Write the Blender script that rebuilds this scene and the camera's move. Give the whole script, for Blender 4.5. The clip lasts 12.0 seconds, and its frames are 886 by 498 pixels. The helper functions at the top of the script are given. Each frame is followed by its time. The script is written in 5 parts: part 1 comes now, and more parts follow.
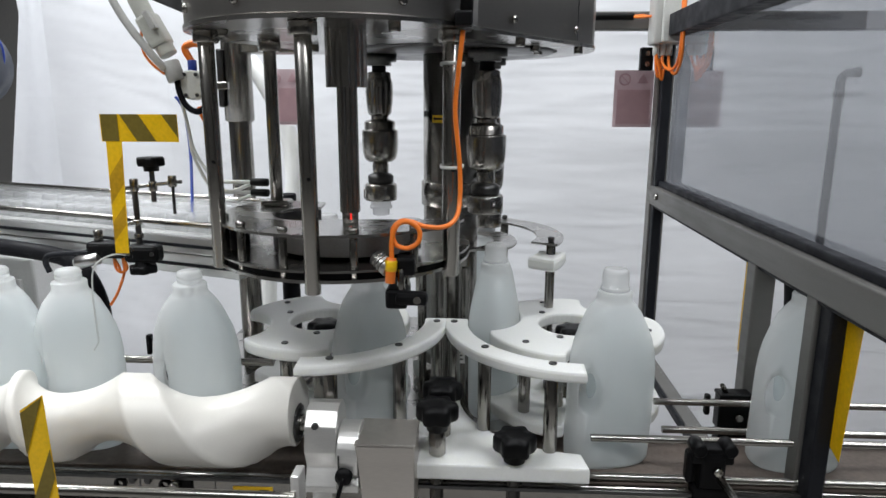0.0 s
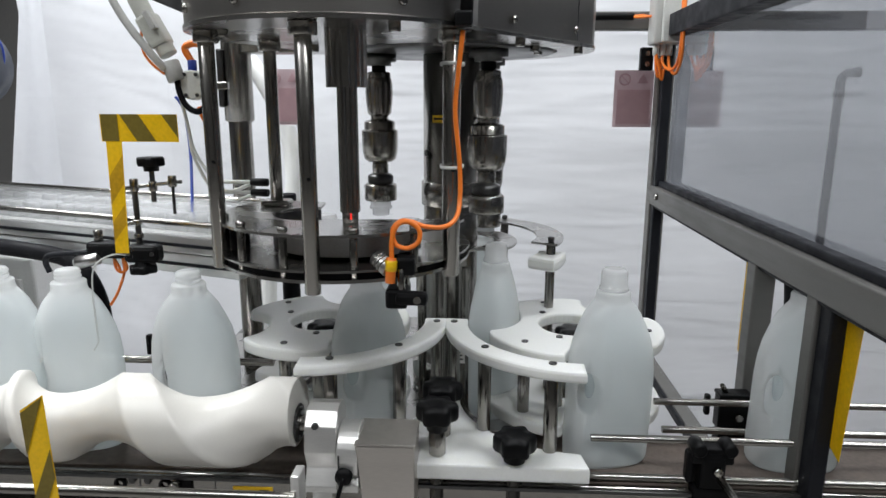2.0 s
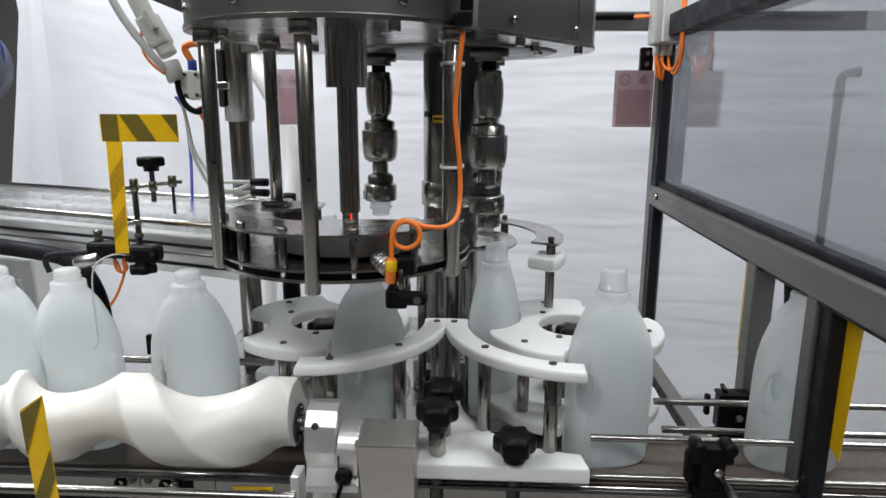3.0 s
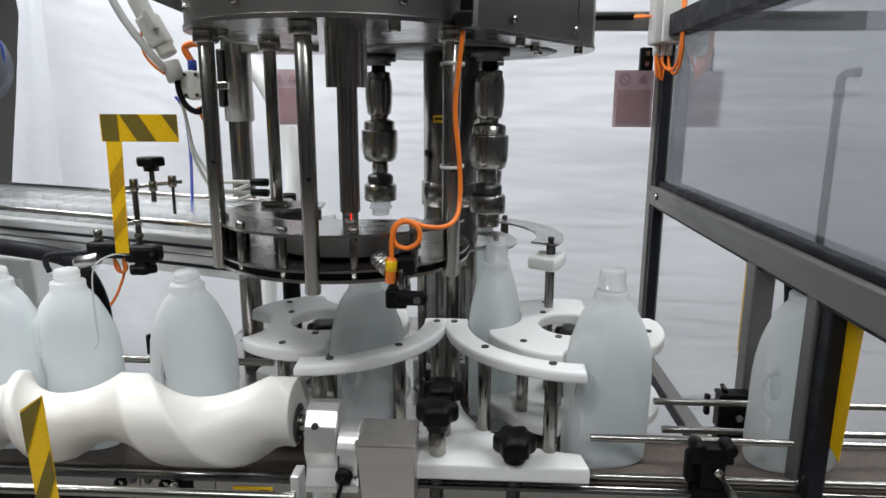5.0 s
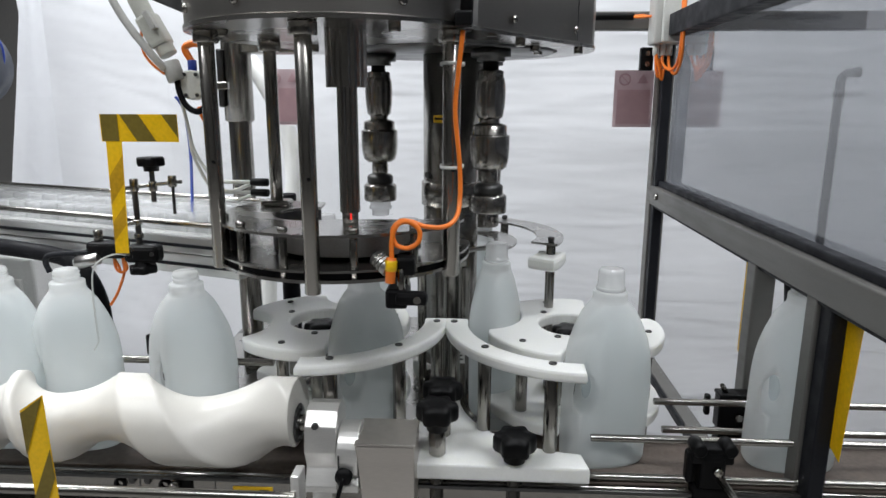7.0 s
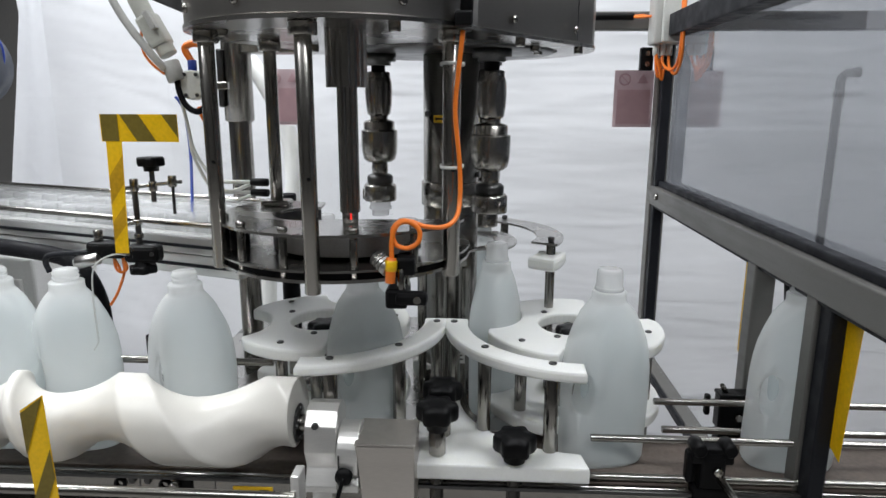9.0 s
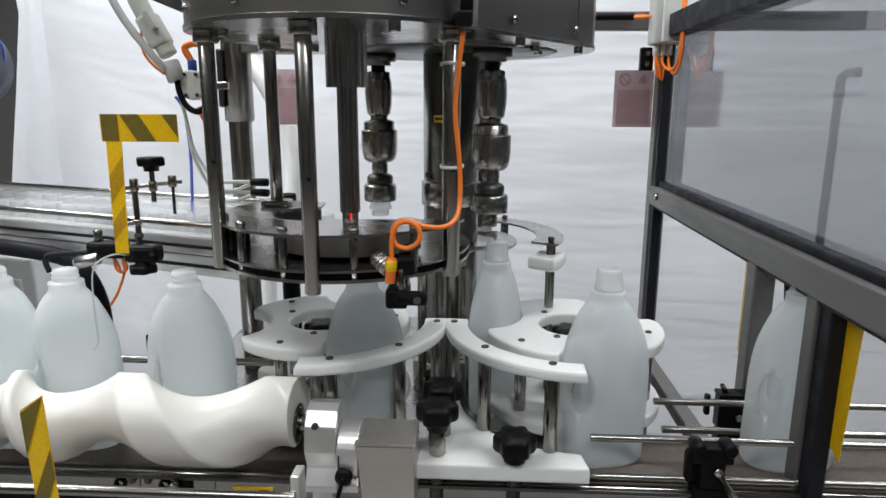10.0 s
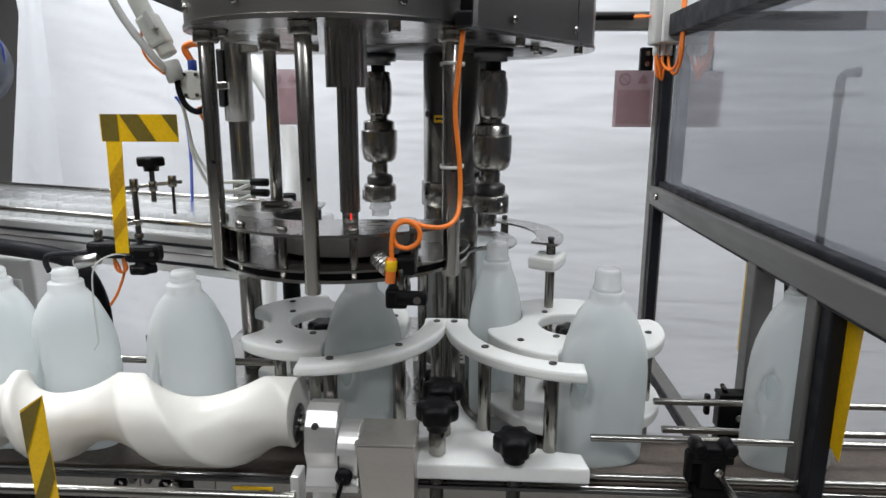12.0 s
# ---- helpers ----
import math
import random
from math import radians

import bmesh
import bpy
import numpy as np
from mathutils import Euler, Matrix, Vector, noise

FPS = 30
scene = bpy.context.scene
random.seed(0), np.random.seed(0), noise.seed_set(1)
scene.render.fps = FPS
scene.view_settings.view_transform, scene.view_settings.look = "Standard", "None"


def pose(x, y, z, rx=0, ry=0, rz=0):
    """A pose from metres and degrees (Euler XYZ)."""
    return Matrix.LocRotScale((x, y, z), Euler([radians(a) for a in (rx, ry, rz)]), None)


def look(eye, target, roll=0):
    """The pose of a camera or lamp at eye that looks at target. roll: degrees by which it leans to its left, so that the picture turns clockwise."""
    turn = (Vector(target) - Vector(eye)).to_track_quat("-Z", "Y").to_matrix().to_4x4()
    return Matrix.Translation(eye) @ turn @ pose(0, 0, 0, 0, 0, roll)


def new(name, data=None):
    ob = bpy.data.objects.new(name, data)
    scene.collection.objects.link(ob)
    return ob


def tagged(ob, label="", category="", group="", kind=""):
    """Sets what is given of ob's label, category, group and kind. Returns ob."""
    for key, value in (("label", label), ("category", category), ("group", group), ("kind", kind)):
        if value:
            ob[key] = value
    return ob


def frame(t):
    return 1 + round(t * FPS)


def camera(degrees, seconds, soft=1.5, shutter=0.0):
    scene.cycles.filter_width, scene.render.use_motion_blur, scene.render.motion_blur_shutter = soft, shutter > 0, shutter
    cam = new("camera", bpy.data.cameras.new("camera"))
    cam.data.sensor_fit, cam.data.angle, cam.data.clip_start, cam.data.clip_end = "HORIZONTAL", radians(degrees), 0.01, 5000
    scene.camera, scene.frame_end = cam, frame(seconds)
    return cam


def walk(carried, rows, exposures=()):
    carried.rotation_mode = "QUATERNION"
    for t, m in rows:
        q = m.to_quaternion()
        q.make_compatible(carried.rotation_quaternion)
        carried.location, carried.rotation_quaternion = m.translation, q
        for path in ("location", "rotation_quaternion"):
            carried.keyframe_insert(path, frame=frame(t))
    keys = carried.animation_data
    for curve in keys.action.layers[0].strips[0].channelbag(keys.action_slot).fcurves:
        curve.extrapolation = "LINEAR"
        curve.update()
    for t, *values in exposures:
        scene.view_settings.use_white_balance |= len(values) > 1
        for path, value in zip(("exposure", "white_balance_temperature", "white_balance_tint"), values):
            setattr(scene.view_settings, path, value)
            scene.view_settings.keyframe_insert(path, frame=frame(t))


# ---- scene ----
cam = camera(68.57, 12.0)
EYE = (0.0, 0.0, 1.486)
HEAD = (-math.sin(radians(3.0)) * math.cos(radians(12.5)), math.cos(radians(3.0)) * math.cos(radians(12.5)), -math.sin(radians(12.5)))
STAND = look(EYE, (EYE[0] + HEAD[0], EYE[1] + HEAD[1], EYE[2] + HEAD[2]), 0.2)
walk(cam, [(0.0, STAND), (12.0, STAND)], [(0.0, 0.0), (12.0, 0.0)])

# ---- world and lamps ----
world = bpy.data.worlds.new("hall_air")
scene.world = world
world.use_nodes = True
world.node_tree.nodes["Background"].inputs[0].default_value = (0.80, 0.88, 1.0, 1)
world.node_tree.nodes["Background"].inputs[1].default_value = 0.11


def ceiling_lamp(x, y, z, sx, sy, watts, rz=0.0):
    d = bpy.data.lights.new("tube_light", "AREA")
    d.shape, d.size, d.size_y, d.energy, d.color = "RECTANGLE", sx, sy, watts, (0.95, 0.975, 1.0)
    o = new("tube_light", d)
    o.matrix_world = pose(x, y, z, 0, 0, rz)
    return o


# Unseen lamps; the pair at y 4.2 is added to backlight the film.
for lx, ly, w in ((-1.5, -0.5, 36), (0.9, -0.5, 36), (-1.5, 1.35, 74), (0.9, 1.35, 32), (-1.9, 4.2, 68), (0.9, 4.2, 61)):
    ceiling_lamp(lx, ly, 3.18, 1.5, 0.30, w)

# ---- materials ----


def mat(name, color, rough=0.5, metal=0.0, vary=0.08, scale=18.0, bump=0.05, fine=220.0, stretch=(1, 1, 1), coat=0.0, spec=0.5, even=0.2):
    m = bpy.data.materials.new(name)
    m.use_nodes = True
    nt = m.node_tree
    b = nt.nodes["Principled BSDF"]
    tc = nt.nodes.new("ShaderNodeTexCoord")
    mp = nt.nodes.new("ShaderNodeMapping")
    mp.inputs["Scale"].default_value = stretch
    nt.links.new(tc.outputs["Object"], mp.inputs[0])
    n1 = nt.nodes.new("ShaderNodeTexNoise")
    n1.inputs["Scale"].default_value, n1.inputs["Detail"].default_value = scale, 5
    n2 = nt.nodes.new("ShaderNodeTexNoise")
    n2.inputs["Scale"].default_value, n2.inputs["Detail"].default_value = fine, 3
    for n in (n1, n2):
        nt.links.new(mp.outputs[0], n.inputs["Vector"])
    add = nt.nodes.new("ShaderNodeMath")
    add.operation = "ADD"
    nt.links.new(n1.outputs["Fac"], add.inputs[0])
    nt.links.new(n2.outputs["Fac"], add.inputs[1])
    rng = nt.nodes.new("ShaderNodeMapRange")
    rng.inputs["From Min"].default_value, rng.inputs["From Max"].default_value = 0.7, 1.3
    rng.inputs["To Min"].default_value, rng.inputs["To Max"].default_value = 1 - vary, 1 + vary
    nt.links.new(add.outputs[0], rng.inputs["Value"])
    mul = nt.nodes.new("ShaderNodeVectorMath")
    mul.operation = "SCALE"
    mul.inputs[0].default_value = color
    nt.links.new(rng.outputs[0], mul.inputs["Scale"])
    nt.links.new(mul.outputs[0], b.inputs["Base Color"])
    r2 = nt.nodes.new("ShaderNodeMapRange")
    r2.inputs["From Min"].default_value, r2.inputs["From Max"].default_value = 0.35, 0.65
    r2.inputs["To Min"].default_value, r2.inputs["To Max"].default_value = max(0.02, rough * (1 - even)), min(1.0, rough * (1 + even))
    nt.links.new(n1.outputs["Fac"], r2.inputs["Value"])
    nt.links.new(r2.outputs[0], b.inputs["Roughness"])
    b.inputs["Metallic"].default_value = metal
    b.inputs["Specular IOR Level"].default_value = spec
    b.inputs["Coat Weight"].default_value = coat
    if bump:
        bp = nt.nodes.new("ShaderNodeBump")
        bp.inputs["Strength"].default_value, bp.inputs["Distance"].default_value = bump, 0.002
        nt.links.new(add.outputs[0], bp.inputs["Height"])
        nt.links.new(bp.outputs[0], b.inputs["Normal"])
    return m


def sheer(name, color, clear, through_light, rough=0.3, vary=0.06, scale=14.0, gloss=0.10, bump=0.0, tint=(1, 1, 1)):
    """Milky plastic: body reflection, light let through, a share of clear view, and a thin gloss."""
    m = bpy.data.materials.new(name)
    m.use_nodes = True
    nt = m.node_tree
    nt.nodes.remove(nt.nodes["Principled BSDF"])
    out = nt.nodes["Material Output"]
    tc = nt.nodes.new("ShaderNodeTexCoord")
    n1 = nt.nodes.new("ShaderNodeTexNoise")
    n1.inputs["Scale"].default_value, n1.inputs["Detail"].default_value = scale, 4
    nt.links.new(tc.outputs["Object"], n1.inputs["Vector"])
    rng = nt.nodes.new("ShaderNodeMapRange")
    rng.inputs["From Min"].default_value, rng.inputs["From Max"].default_value = 0.3, 0.7
    rng.inputs["To Min"].default_value, rng.inputs["To Max"].default_value = 1 - vary, 1 + vary
    nt.links.new(n1.outputs["Fac"], rng.inputs["Value"])
    mul = nt.nodes.new("ShaderNodeVectorMath")
    mul.operation = "SCALE"
    mul.inputs[0].default_value = color
    nt.links.new(rng.outputs[0], mul.inputs["Scale"])
    d = nt.nodes.new("ShaderNodeBsdfDiffuse")
    t = nt.nodes.new("ShaderNodeBsdfTranslucent")
    c = nt.nodes.new("ShaderNodeBsdfTransparent")
    c.inputs["Color"].default_value = (*tint, 1)
    g = nt.nodes.new("ShaderNodeBsdfGlossy")
    g.inputs["Roughness"].default_value = rough
    for n in (d, t):
        nt.links.new(mul.outputs[0], n.inputs["Color"])
    m1, m2, m3 = (nt.nodes.new("ShaderNodeMixShader") for _ in range(3))
    m1.inputs[0].default_value = through_light
    nt.links.new(d.outputs[0], m1.inputs[1])
    nt.links.new(t.outputs[0], m1.inputs[2])
    m2.inputs[0].default_value = clear
    nt.links.new(m1.outputs[0], m2.inputs[1])
    nt.links.new(c.outputs[0], m2.inputs[2])
    lw = nt.nodes.new("ShaderNodeLayerWeight")
    lw.inputs["Blend"].default_value = 0.5
    pw = nt.nodes.new("ShaderNodeMath")
    pw.operation = "POWER"
    pw.inputs[1].default_value = 4.0
    nt.links.new(lw.outputs["Facing"], pw.inputs[0])
    sc = nt.nodes.new("ShaderNodeMath")
    sc.operation = "MULTIPLY_ADD"
    sc.inputs[1].default_value, sc.inputs[2].default_value = gloss * 5, gloss * 0.45
    nt.links.new(pw.outputs[0], sc.inputs[0])
    nt.links.new(sc.outputs[0], m3.inputs[0])
    nt.links.new(m2.outputs[0], m3.inputs[1])
    nt.links.new(g.outputs[0], m3.inputs[2])
    nt.links.new(m3.outputs[0], out.inputs["Surface"])
    if bump:
        bp = nt.nodes.new("ShaderNodeBump")
        bp.inputs["Strength"].default_value, bp.inputs["Distance"].default_value = bump, 0.01
        nt.links.new(n1.outputs["Fac"], bp.inputs["Height"])
        for n in (d, t, g):
            nt.links.new(bp.outputs[0], n.inputs["Normal"])
    return m


STEEL = mat("stainless_steel", (0.33, 0.317, 0.295), 0.235, 1.0, 0.03, 7, 0.0, 90, (1, 1, 1), even=0.08)
BRUSHED = mat("brushed_steel", (0.40, 0.385, 0.365), 0.33, 1.0, 0.04, 5, 0.0, 160, (0.6, 0.6, 5), even=0.08)
PLATE = mat("plate_steel", (0.40, 0.39, 0.375), 0.26, 1.0, 0.08, 9, 0.010, 260, (1, 1, 1))
HEADSTEEL = mat("polished_steel", (0.36, 0.345, 0.325), 0.22, 1.0, 0.06, 25, 0.0, 300)
DRUMSTEEL = mat("ground_steel", (0.52, 0.51, 0.50), 0.32, 1.0, 0.10, 14, 0.0, 300)
DARKSTEEL = mat("dark_steel", (0.10, 0.10, 0.10), 0.35, 0.9, 0.15, 20, 0.04)
BLACK = mat("black_plastic", (0.004, 0.004, 0.0045), 0.42, 0.0, 0.2, 40, 0.06, 500, spec=0.16)
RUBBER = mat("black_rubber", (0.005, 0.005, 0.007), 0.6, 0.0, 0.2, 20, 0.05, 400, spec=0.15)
WHITE = mat("white_polyethylene", (0.81, 0.815, 0.795), 0.40, 0.0, 0.03, 7, 0.006, 300, even=0.08)
WHITE.node_tree.nodes["Principled BSDF"].inputs["Subsurface Weight"].default_value = 0.5
WHITE.node_tree.nodes["Principled BSDF"].inputs["Subsurface Radius"].default_value = (0.012, 0.012, 0.011)
WHITE.node_tree.nodes["Principled BSDF"].inputs["Subsurface Scale"].default_value = 1.0
SCREWWHITE = mat("turned_white_plastic", (0.70, 0.68, 0.635), 0.38, 0.0, 0.03, 9, 0.0, 420, (3, 1, 1), even=0.06)
ALU = mat("anodised_aluminium", (0.76, 0.755, 0.74), 0.36, 0.75, 0.05, 12, 0.004, 300, (1, 10, 10))
FRAMEMETAL = mat("frame_aluminium", (0.17, 0.165, 0.155), 0.42, 0.55, 0.08, 10, 0.04, 260, (1, 1, 8))
SATIN = mat("satin_steel", (0.60, 0.565, 0.525), 0.36, 0.92, 0.07, 6, 0.010, 160, (0.5, 0.5, 8), even=0.12)
GASKET = mat("dark_gasket", (0.013, 0.014, 0.018), 0.55, 0.0, 0.15, 30, 0.05, spec=0.22)
MILLED = mat("milled_aluminium", (0.80, 0.79, 0.77), 0.40, 0.85, 0.05, 9, 0.004, 160, (0.6, 6, 6), even=0.08)
ORANGE = mat("orange_cable", (0.85, 0.20, 0.02), 0.42, 0.0, 0.08, 60, 0.03)
GREY = mat("grey_plastic", (0.46, 0.46, 0.44), 0.45, 0.0, 0.06, 20, 0.04)
PALE = mat("pale_conduit", (0.60, 0.61, 0.58), 0.45, 0.0, 0.07, 30, 0.06)
BLUE = mat("blue_tube", (0.02, 0.05, 0.30), 0.35, 0.0, 0.1, 50, 0.0)
CLEARTUBE = sheer("clear_tube", (0.75, 0.76, 0.74), 0.35, 0.3, 0.15)
YELLOW = mat("yellow_tape", (0.88, 0.53, 0.008), 0.38, 0.0, 0.10, 25, 0.04, 200)
TAPEBLACK = mat("dark_tape_stripe", (0.17, 0.125, 0.02), 0.40, 0.0, 0.15, 25, 0.04, 200)
WORNSTRIPE = mat("worn_tape_stripe", (0.56, 0.31, 0.012), 0.40, 0.0, 0.15, 25, 0.04, 200)
BELT = mat("conveyor_belt", (0.125, 0.102, 0.088), 0.50, 0.0, 0.22, 12, 0.10, 120, spec=0.22)
FLOORM = mat("concrete_floor", (0.30, 0.29, 0.28), 0.55, 0.0, 0.15, 3, 0.1, 40)
WALLM = mat("hall_wall_paint", (0.14, 0.137, 0.132), 0.7, 0.0, 0.08, 2, 0.05, 60)
# Darker copy of the wall colour, for an unseen wall the steel reflects.
DARKREFLECT = mat("dark_reflected_wall", (0.07, 0.07, 0.068), 0.7, 0.0, 0.08, 2, 0.05, 60)
CEILM = mat("hall_ceiling_paint", (0.55, 0.56, 0.57), 0.8, 0.0, 0.06, 2, 0.05, 60)
FILM = sheer("white_plastic_film", (0.79, 0.80, 0.83), 0.0, 0.55, 0.35, 0.06, 2.2, 0.05, 0.12)
POLY = sheer("scratched_polycarbonate", (0.20, 0.21, 0.24), 0.68, 0.4, 0.02, 0.10, 5, 0.20, tint=(0.91, 0.92, 0.94))
ACRYL = sheer("clear_acrylic", (0.8, 0.82, 0.84), 0.996, 0.4, 0.06, 0.06, 9, 0.02)
HDPE = sheer("milky_bottle_plastic", (0.962, 0.976, 0.970), 0.37, 0.58, 0.24, 0.02, 10, 0.05)
LIQUID = sheer("pale_liquid", (0.83, 0.905, 0.93), 0.60, 0.55, 0.2, 0.02, 6, 0.02, tint=(0.985, 0.995, 0.998))
COVER = sheer("hazy_cover_plastic", (0.78, 0.80, 0.82), 0.90, 0.5, 0.10, 0.06, 9, 0.035)
CAPM = sheer("clear_cap_plastic", (0.93, 0.94, 0.94), 0.58, 0.5, 0.16, 0.02, 20, 0.13)
SIGN = sheer("faded_red_sign", (0.56, 0.40, 0.42), 0.10, 0.5, 0.4, 0.05, 30, 0.03)
SIGNPALE = sheer("faded_sign_print", (0.62, 0.50, 0.52), 0.10, 0.5, 0.4, 0.05, 30, 0.03)
LABEL = mat("white_paper_label", (0.75, 0.75, 0.72), 0.6, 0.0, 0.03, 40, 0.0)


def glow(name, color, power):
    m = bpy.data.materials.new(name)
    m.use_nodes = True
    b = m.node_tree.nodes["Principled BSDF"]
    b.inputs["Base Color"].default_value = (*color, 1)
    b.inputs["Emission Color"].default_value = (*color, 1)
    b.inputs["Emission Strength"].default_value = power
    return m


# Emissive red for a sensor's light reflected on the shaft, not a lamp.
REDGLINT = glow("red_shaft_glint", (0.8, 0.03, 0.02), 0.7)
TUBEGLOW = glow("tube_lamp_glow", (0.92, 0.97, 1.0), 4.0)

# ---- mesh tools ----


def box(bm, sx, sy, sz, x=0, y=0, z=0, rz=0, bevel=0.0, m=None):
    """A box with its centre at x, y, z."""
    g = bmesh.ops.create_cube(bm, size=1, matrix=(m or pose(x, y, z, 0, 0, rz)) @ Matrix.Diagonal((sx, sy, sz, 1)))
    if bevel:
        es = list({e for v in g["verts"] for e in v.link_edges})
        bmesh.ops.bevel(bm, geom=es, offset=bevel, segments=2, affect="EDGES", profile=0.5)
    return bm


def lathe(bm, profile, m=None, seg=32, caps=True):
    """Turns (radius, height) pairs about the local z axis."""
    m = m or Matrix()
    rings = []
    for r, z in profile:
        rings.append([bm.verts.new(m @ Vector((r * math.cos(2 * math.pi * i / seg), r * math.sin(2 * math.pi * i / seg), z))) for i in range(seg)])
    for a, b in zip(rings, rings[1:]):
        for i in range(seg):
            j = (i + 1) % seg
            f = bm.faces.new((a[i], a[j], b[j], b[i]))
            f.smooth = True
    if caps:
        bm.faces.new(rings[0][::-1])
        bm.faces.new(rings[-1])
    return bm


def rod(bm, a, b, r, seg=16, bev=0.0):
    """A round bar from a to b."""
    a, b = Vector(a), Vector(b)
    d = b - a
    m = Matrix.Translation(a) @ d.to_track_quat("Z", "Y").to_matrix().to_4x4()
    L, c = d.length, bev or r * 0.12
    return lathe(bm, [(r - c, 0), (r, c), (r, L - c), (r - c, L)], m, seg)


def sweep(bm, pts, r, seg=8, smooth=6):
    """A round cable through the points, rounded off."""
    p = [Vector(q) for q in pts]
    line = []
    n = len(p)
    for i in range(n - 1):
        p0, p1, p2, p3 = p[max(i - 1, 0)], p[i], p[i + 1], p[min(i + 2, n - 1)]
        for k in range(smooth):
            t = k / smooth
            line.append(0.5 * (2 * p1 + (p2 - p0) * t + (2 * p0 - 5 * p1 + 4 * p2 - p3) * t * t + (3 * p1 - p0 - 3 * p2 + p3) * t ** 3))
    line.append(p[-1])
    side = None
    rings = []
    for i, q in enumerate(line):
        d = (line[min(i + 1, len(line) - 1)] - line[max(i - 1, 0)]).normalized()
        if side is None:
            side = d.orthogonal().normalized()
        side = (side - d * side.dot(d)).normalized()
        up = d.cross(side)
        rr = r(i / (len(line) - 1)) if callable(r) else r
        rings.append([bm.verts.new(q + rr * (math.cos(2 * math.pi * k / seg) * side + math.sin(2 * math.pi * k / seg) * up)) for k in range(seg)])
    for a, b in zip(rings, rings[1:]):
        for k in range(seg):
            j = (k + 1) % seg
            f = bm.faces.new((a[k], a[j], b[j], b[k]))
            f.smooth = True
    bm.faces.new(rings[0][::-1])
    bm.faces.new(rings[-1])
    return bm


def slab(bm, outline, z0, z1, bevel=0.0, holes=()):
    """A flat plate of the outline (x, y pairs, counter-clockwise), from z0 up to z1, with holes of the same kind."""
    loops = [list(outline)] + [list(h) for h in holes]
    es = []
    for lp in loops:
        vs = [bm.verts.new((x, y, z0)) for x, y in lp]
        es += [bm.edges.new((vs[i], vs[(i + 1) % len(vs)])) for i in range(len(vs))]
    if holes:
        g = bmesh.ops.triangle_fill(bm, use_beauty=True, use_dissolve=False, edges=es)
        faces = [f for f in g["geom"] if isinstance(f, bmesh.types.BMFace)]
    else:
        faces = [bm.faces.new([e.verts[0] for e in es])]
    g = bmesh.ops.extrude_face_region(bm, geom=faces)
    vs = [v for v in g["geom"] if isinstance(v, bmesh.types.BMVert)]
    bmesh.ops.translate(bm, vec=(0, 0, z1 - z0), verts=vs)
    bmesh.ops.recalc_face_normals(bm, faces=bm.faces[:])
    if bevel:
        sharp = [e for e in bm.edges if len(e.link_faces) == 2 and abs(abs(e.verts[0].co.z - e.verts[1].co.z)) < 1e-6 and e.calc_face_angle(0) > 1.2]
        bmesh.ops.bevel(bm, geom=sharp, offset=bevel, segments=2, affect="EDGES", profile=0.5)
    return bm


def circle(cx, cy, r, a0=0, a1=360, n=48, close=False):
    k = n if a1 - a0 < 360 or close else n - 1
    return [(cx + r * math.cos(radians(a0 + (a1 - a0) * i / n)), cy + r * math.sin(radians(a0 + (a1 - a0) * i / n))) for i in range(k + 1)]


def sector(cx, cy, r0, r1, a0, a1, n=40):
    return circle(cx, cy, r1, a0, a1, n, True) + circle(cx, cy, r0, a1, a0, n, True)


def B():
    return bmesh.new()


def finish(name, bm, material):
    bmesh.ops.recalc_face_normals(bm, faces=bm.faces[:])
    me = bpy.data.meshes.new(name)
    bm.to_mesh(me)
    bm.free()
    me.materials.append(material)
    return new(name, me)


def part(name, bm, material, parent, label=""):
    ob = finish(name, bm, material)
    ob.parent = parent
    return tagged(ob, label)


def thing(name, label, category, group="", kind="", at=(0, 0, 0)):
    ob = new(name)
    ob.empty_display_size = 0.05
    ob.location = at
    return tagged(ob, label, category, group, kind)


def single(name, bm, material, label, category="", group="", kind=""):
    return tagged(finish(name, bm, material), label, category, group, kind)


def wpart(name, bm, material, parent, label=""):
    """A part built in world coordinates under a thing that stands still."""
    ob = part(name, bm, material, parent, label)
    ob.matrix_parent_inverse = Matrix.Translation(-parent.location)
    return ob


# ---- plan of the machine ----
PERIOD = 1.0034
BELT_Z = 0.95
LINE_Y = 0.936
PITCH_R = 0.135
TURN_X, TURN_Y = -0.05, 1.2345
STAR_Y = 1.072
IN_X, OUT_X = -0.2656, 0.1656
T_IN, T_OUT, T_HEAD = 1.63, 1.86, 0.797
RING_X, RING_Y, RING_R = -0.197, 0.964, 0.186
PANEL_X = 0.475

# ---- hall ----
single("floor", box(B(), 10, 10, 0.1, -0.2, 1.0, -0.05), FLOORM, "grey concrete factory floor", "floor", kind="structure")
single("ceiling", box(B(), 10, 10, 0.1, -0.2, 1.0, 3.35), CEILM, "pale painted hall ceiling", "ceiling", kind="structure")
single("wall_north", box(B(), 10, 0.1, 3.3, -0.2, 6.05, 1.65), WALLM, "grey painted hall wall", "wall", kind="structure")
# Unseen walls from here on; their grey is kept low for steel reflections.
single("wall_south", box(B(), 10, 0.1, 3.3, -0.2, -4.05, 1.65), WALLM, "grey painted hall wall", "wall", kind="structure")
single("wall_west", box(B(), 0.1, 10, 3.3, -5.25, 1.0, 1.65), WALLM, "grey painted hall wall", "wall", kind="structure")
# East wall is added out of view, dark to dim the head's reflections.
single("wall_east", box(B(), 0.1, 10, 3.3, 4.85, 1.0, 1.65), DARKREFLECT, "unseen hall wall darkened to dim steel reflections", "wall", kind="structure")


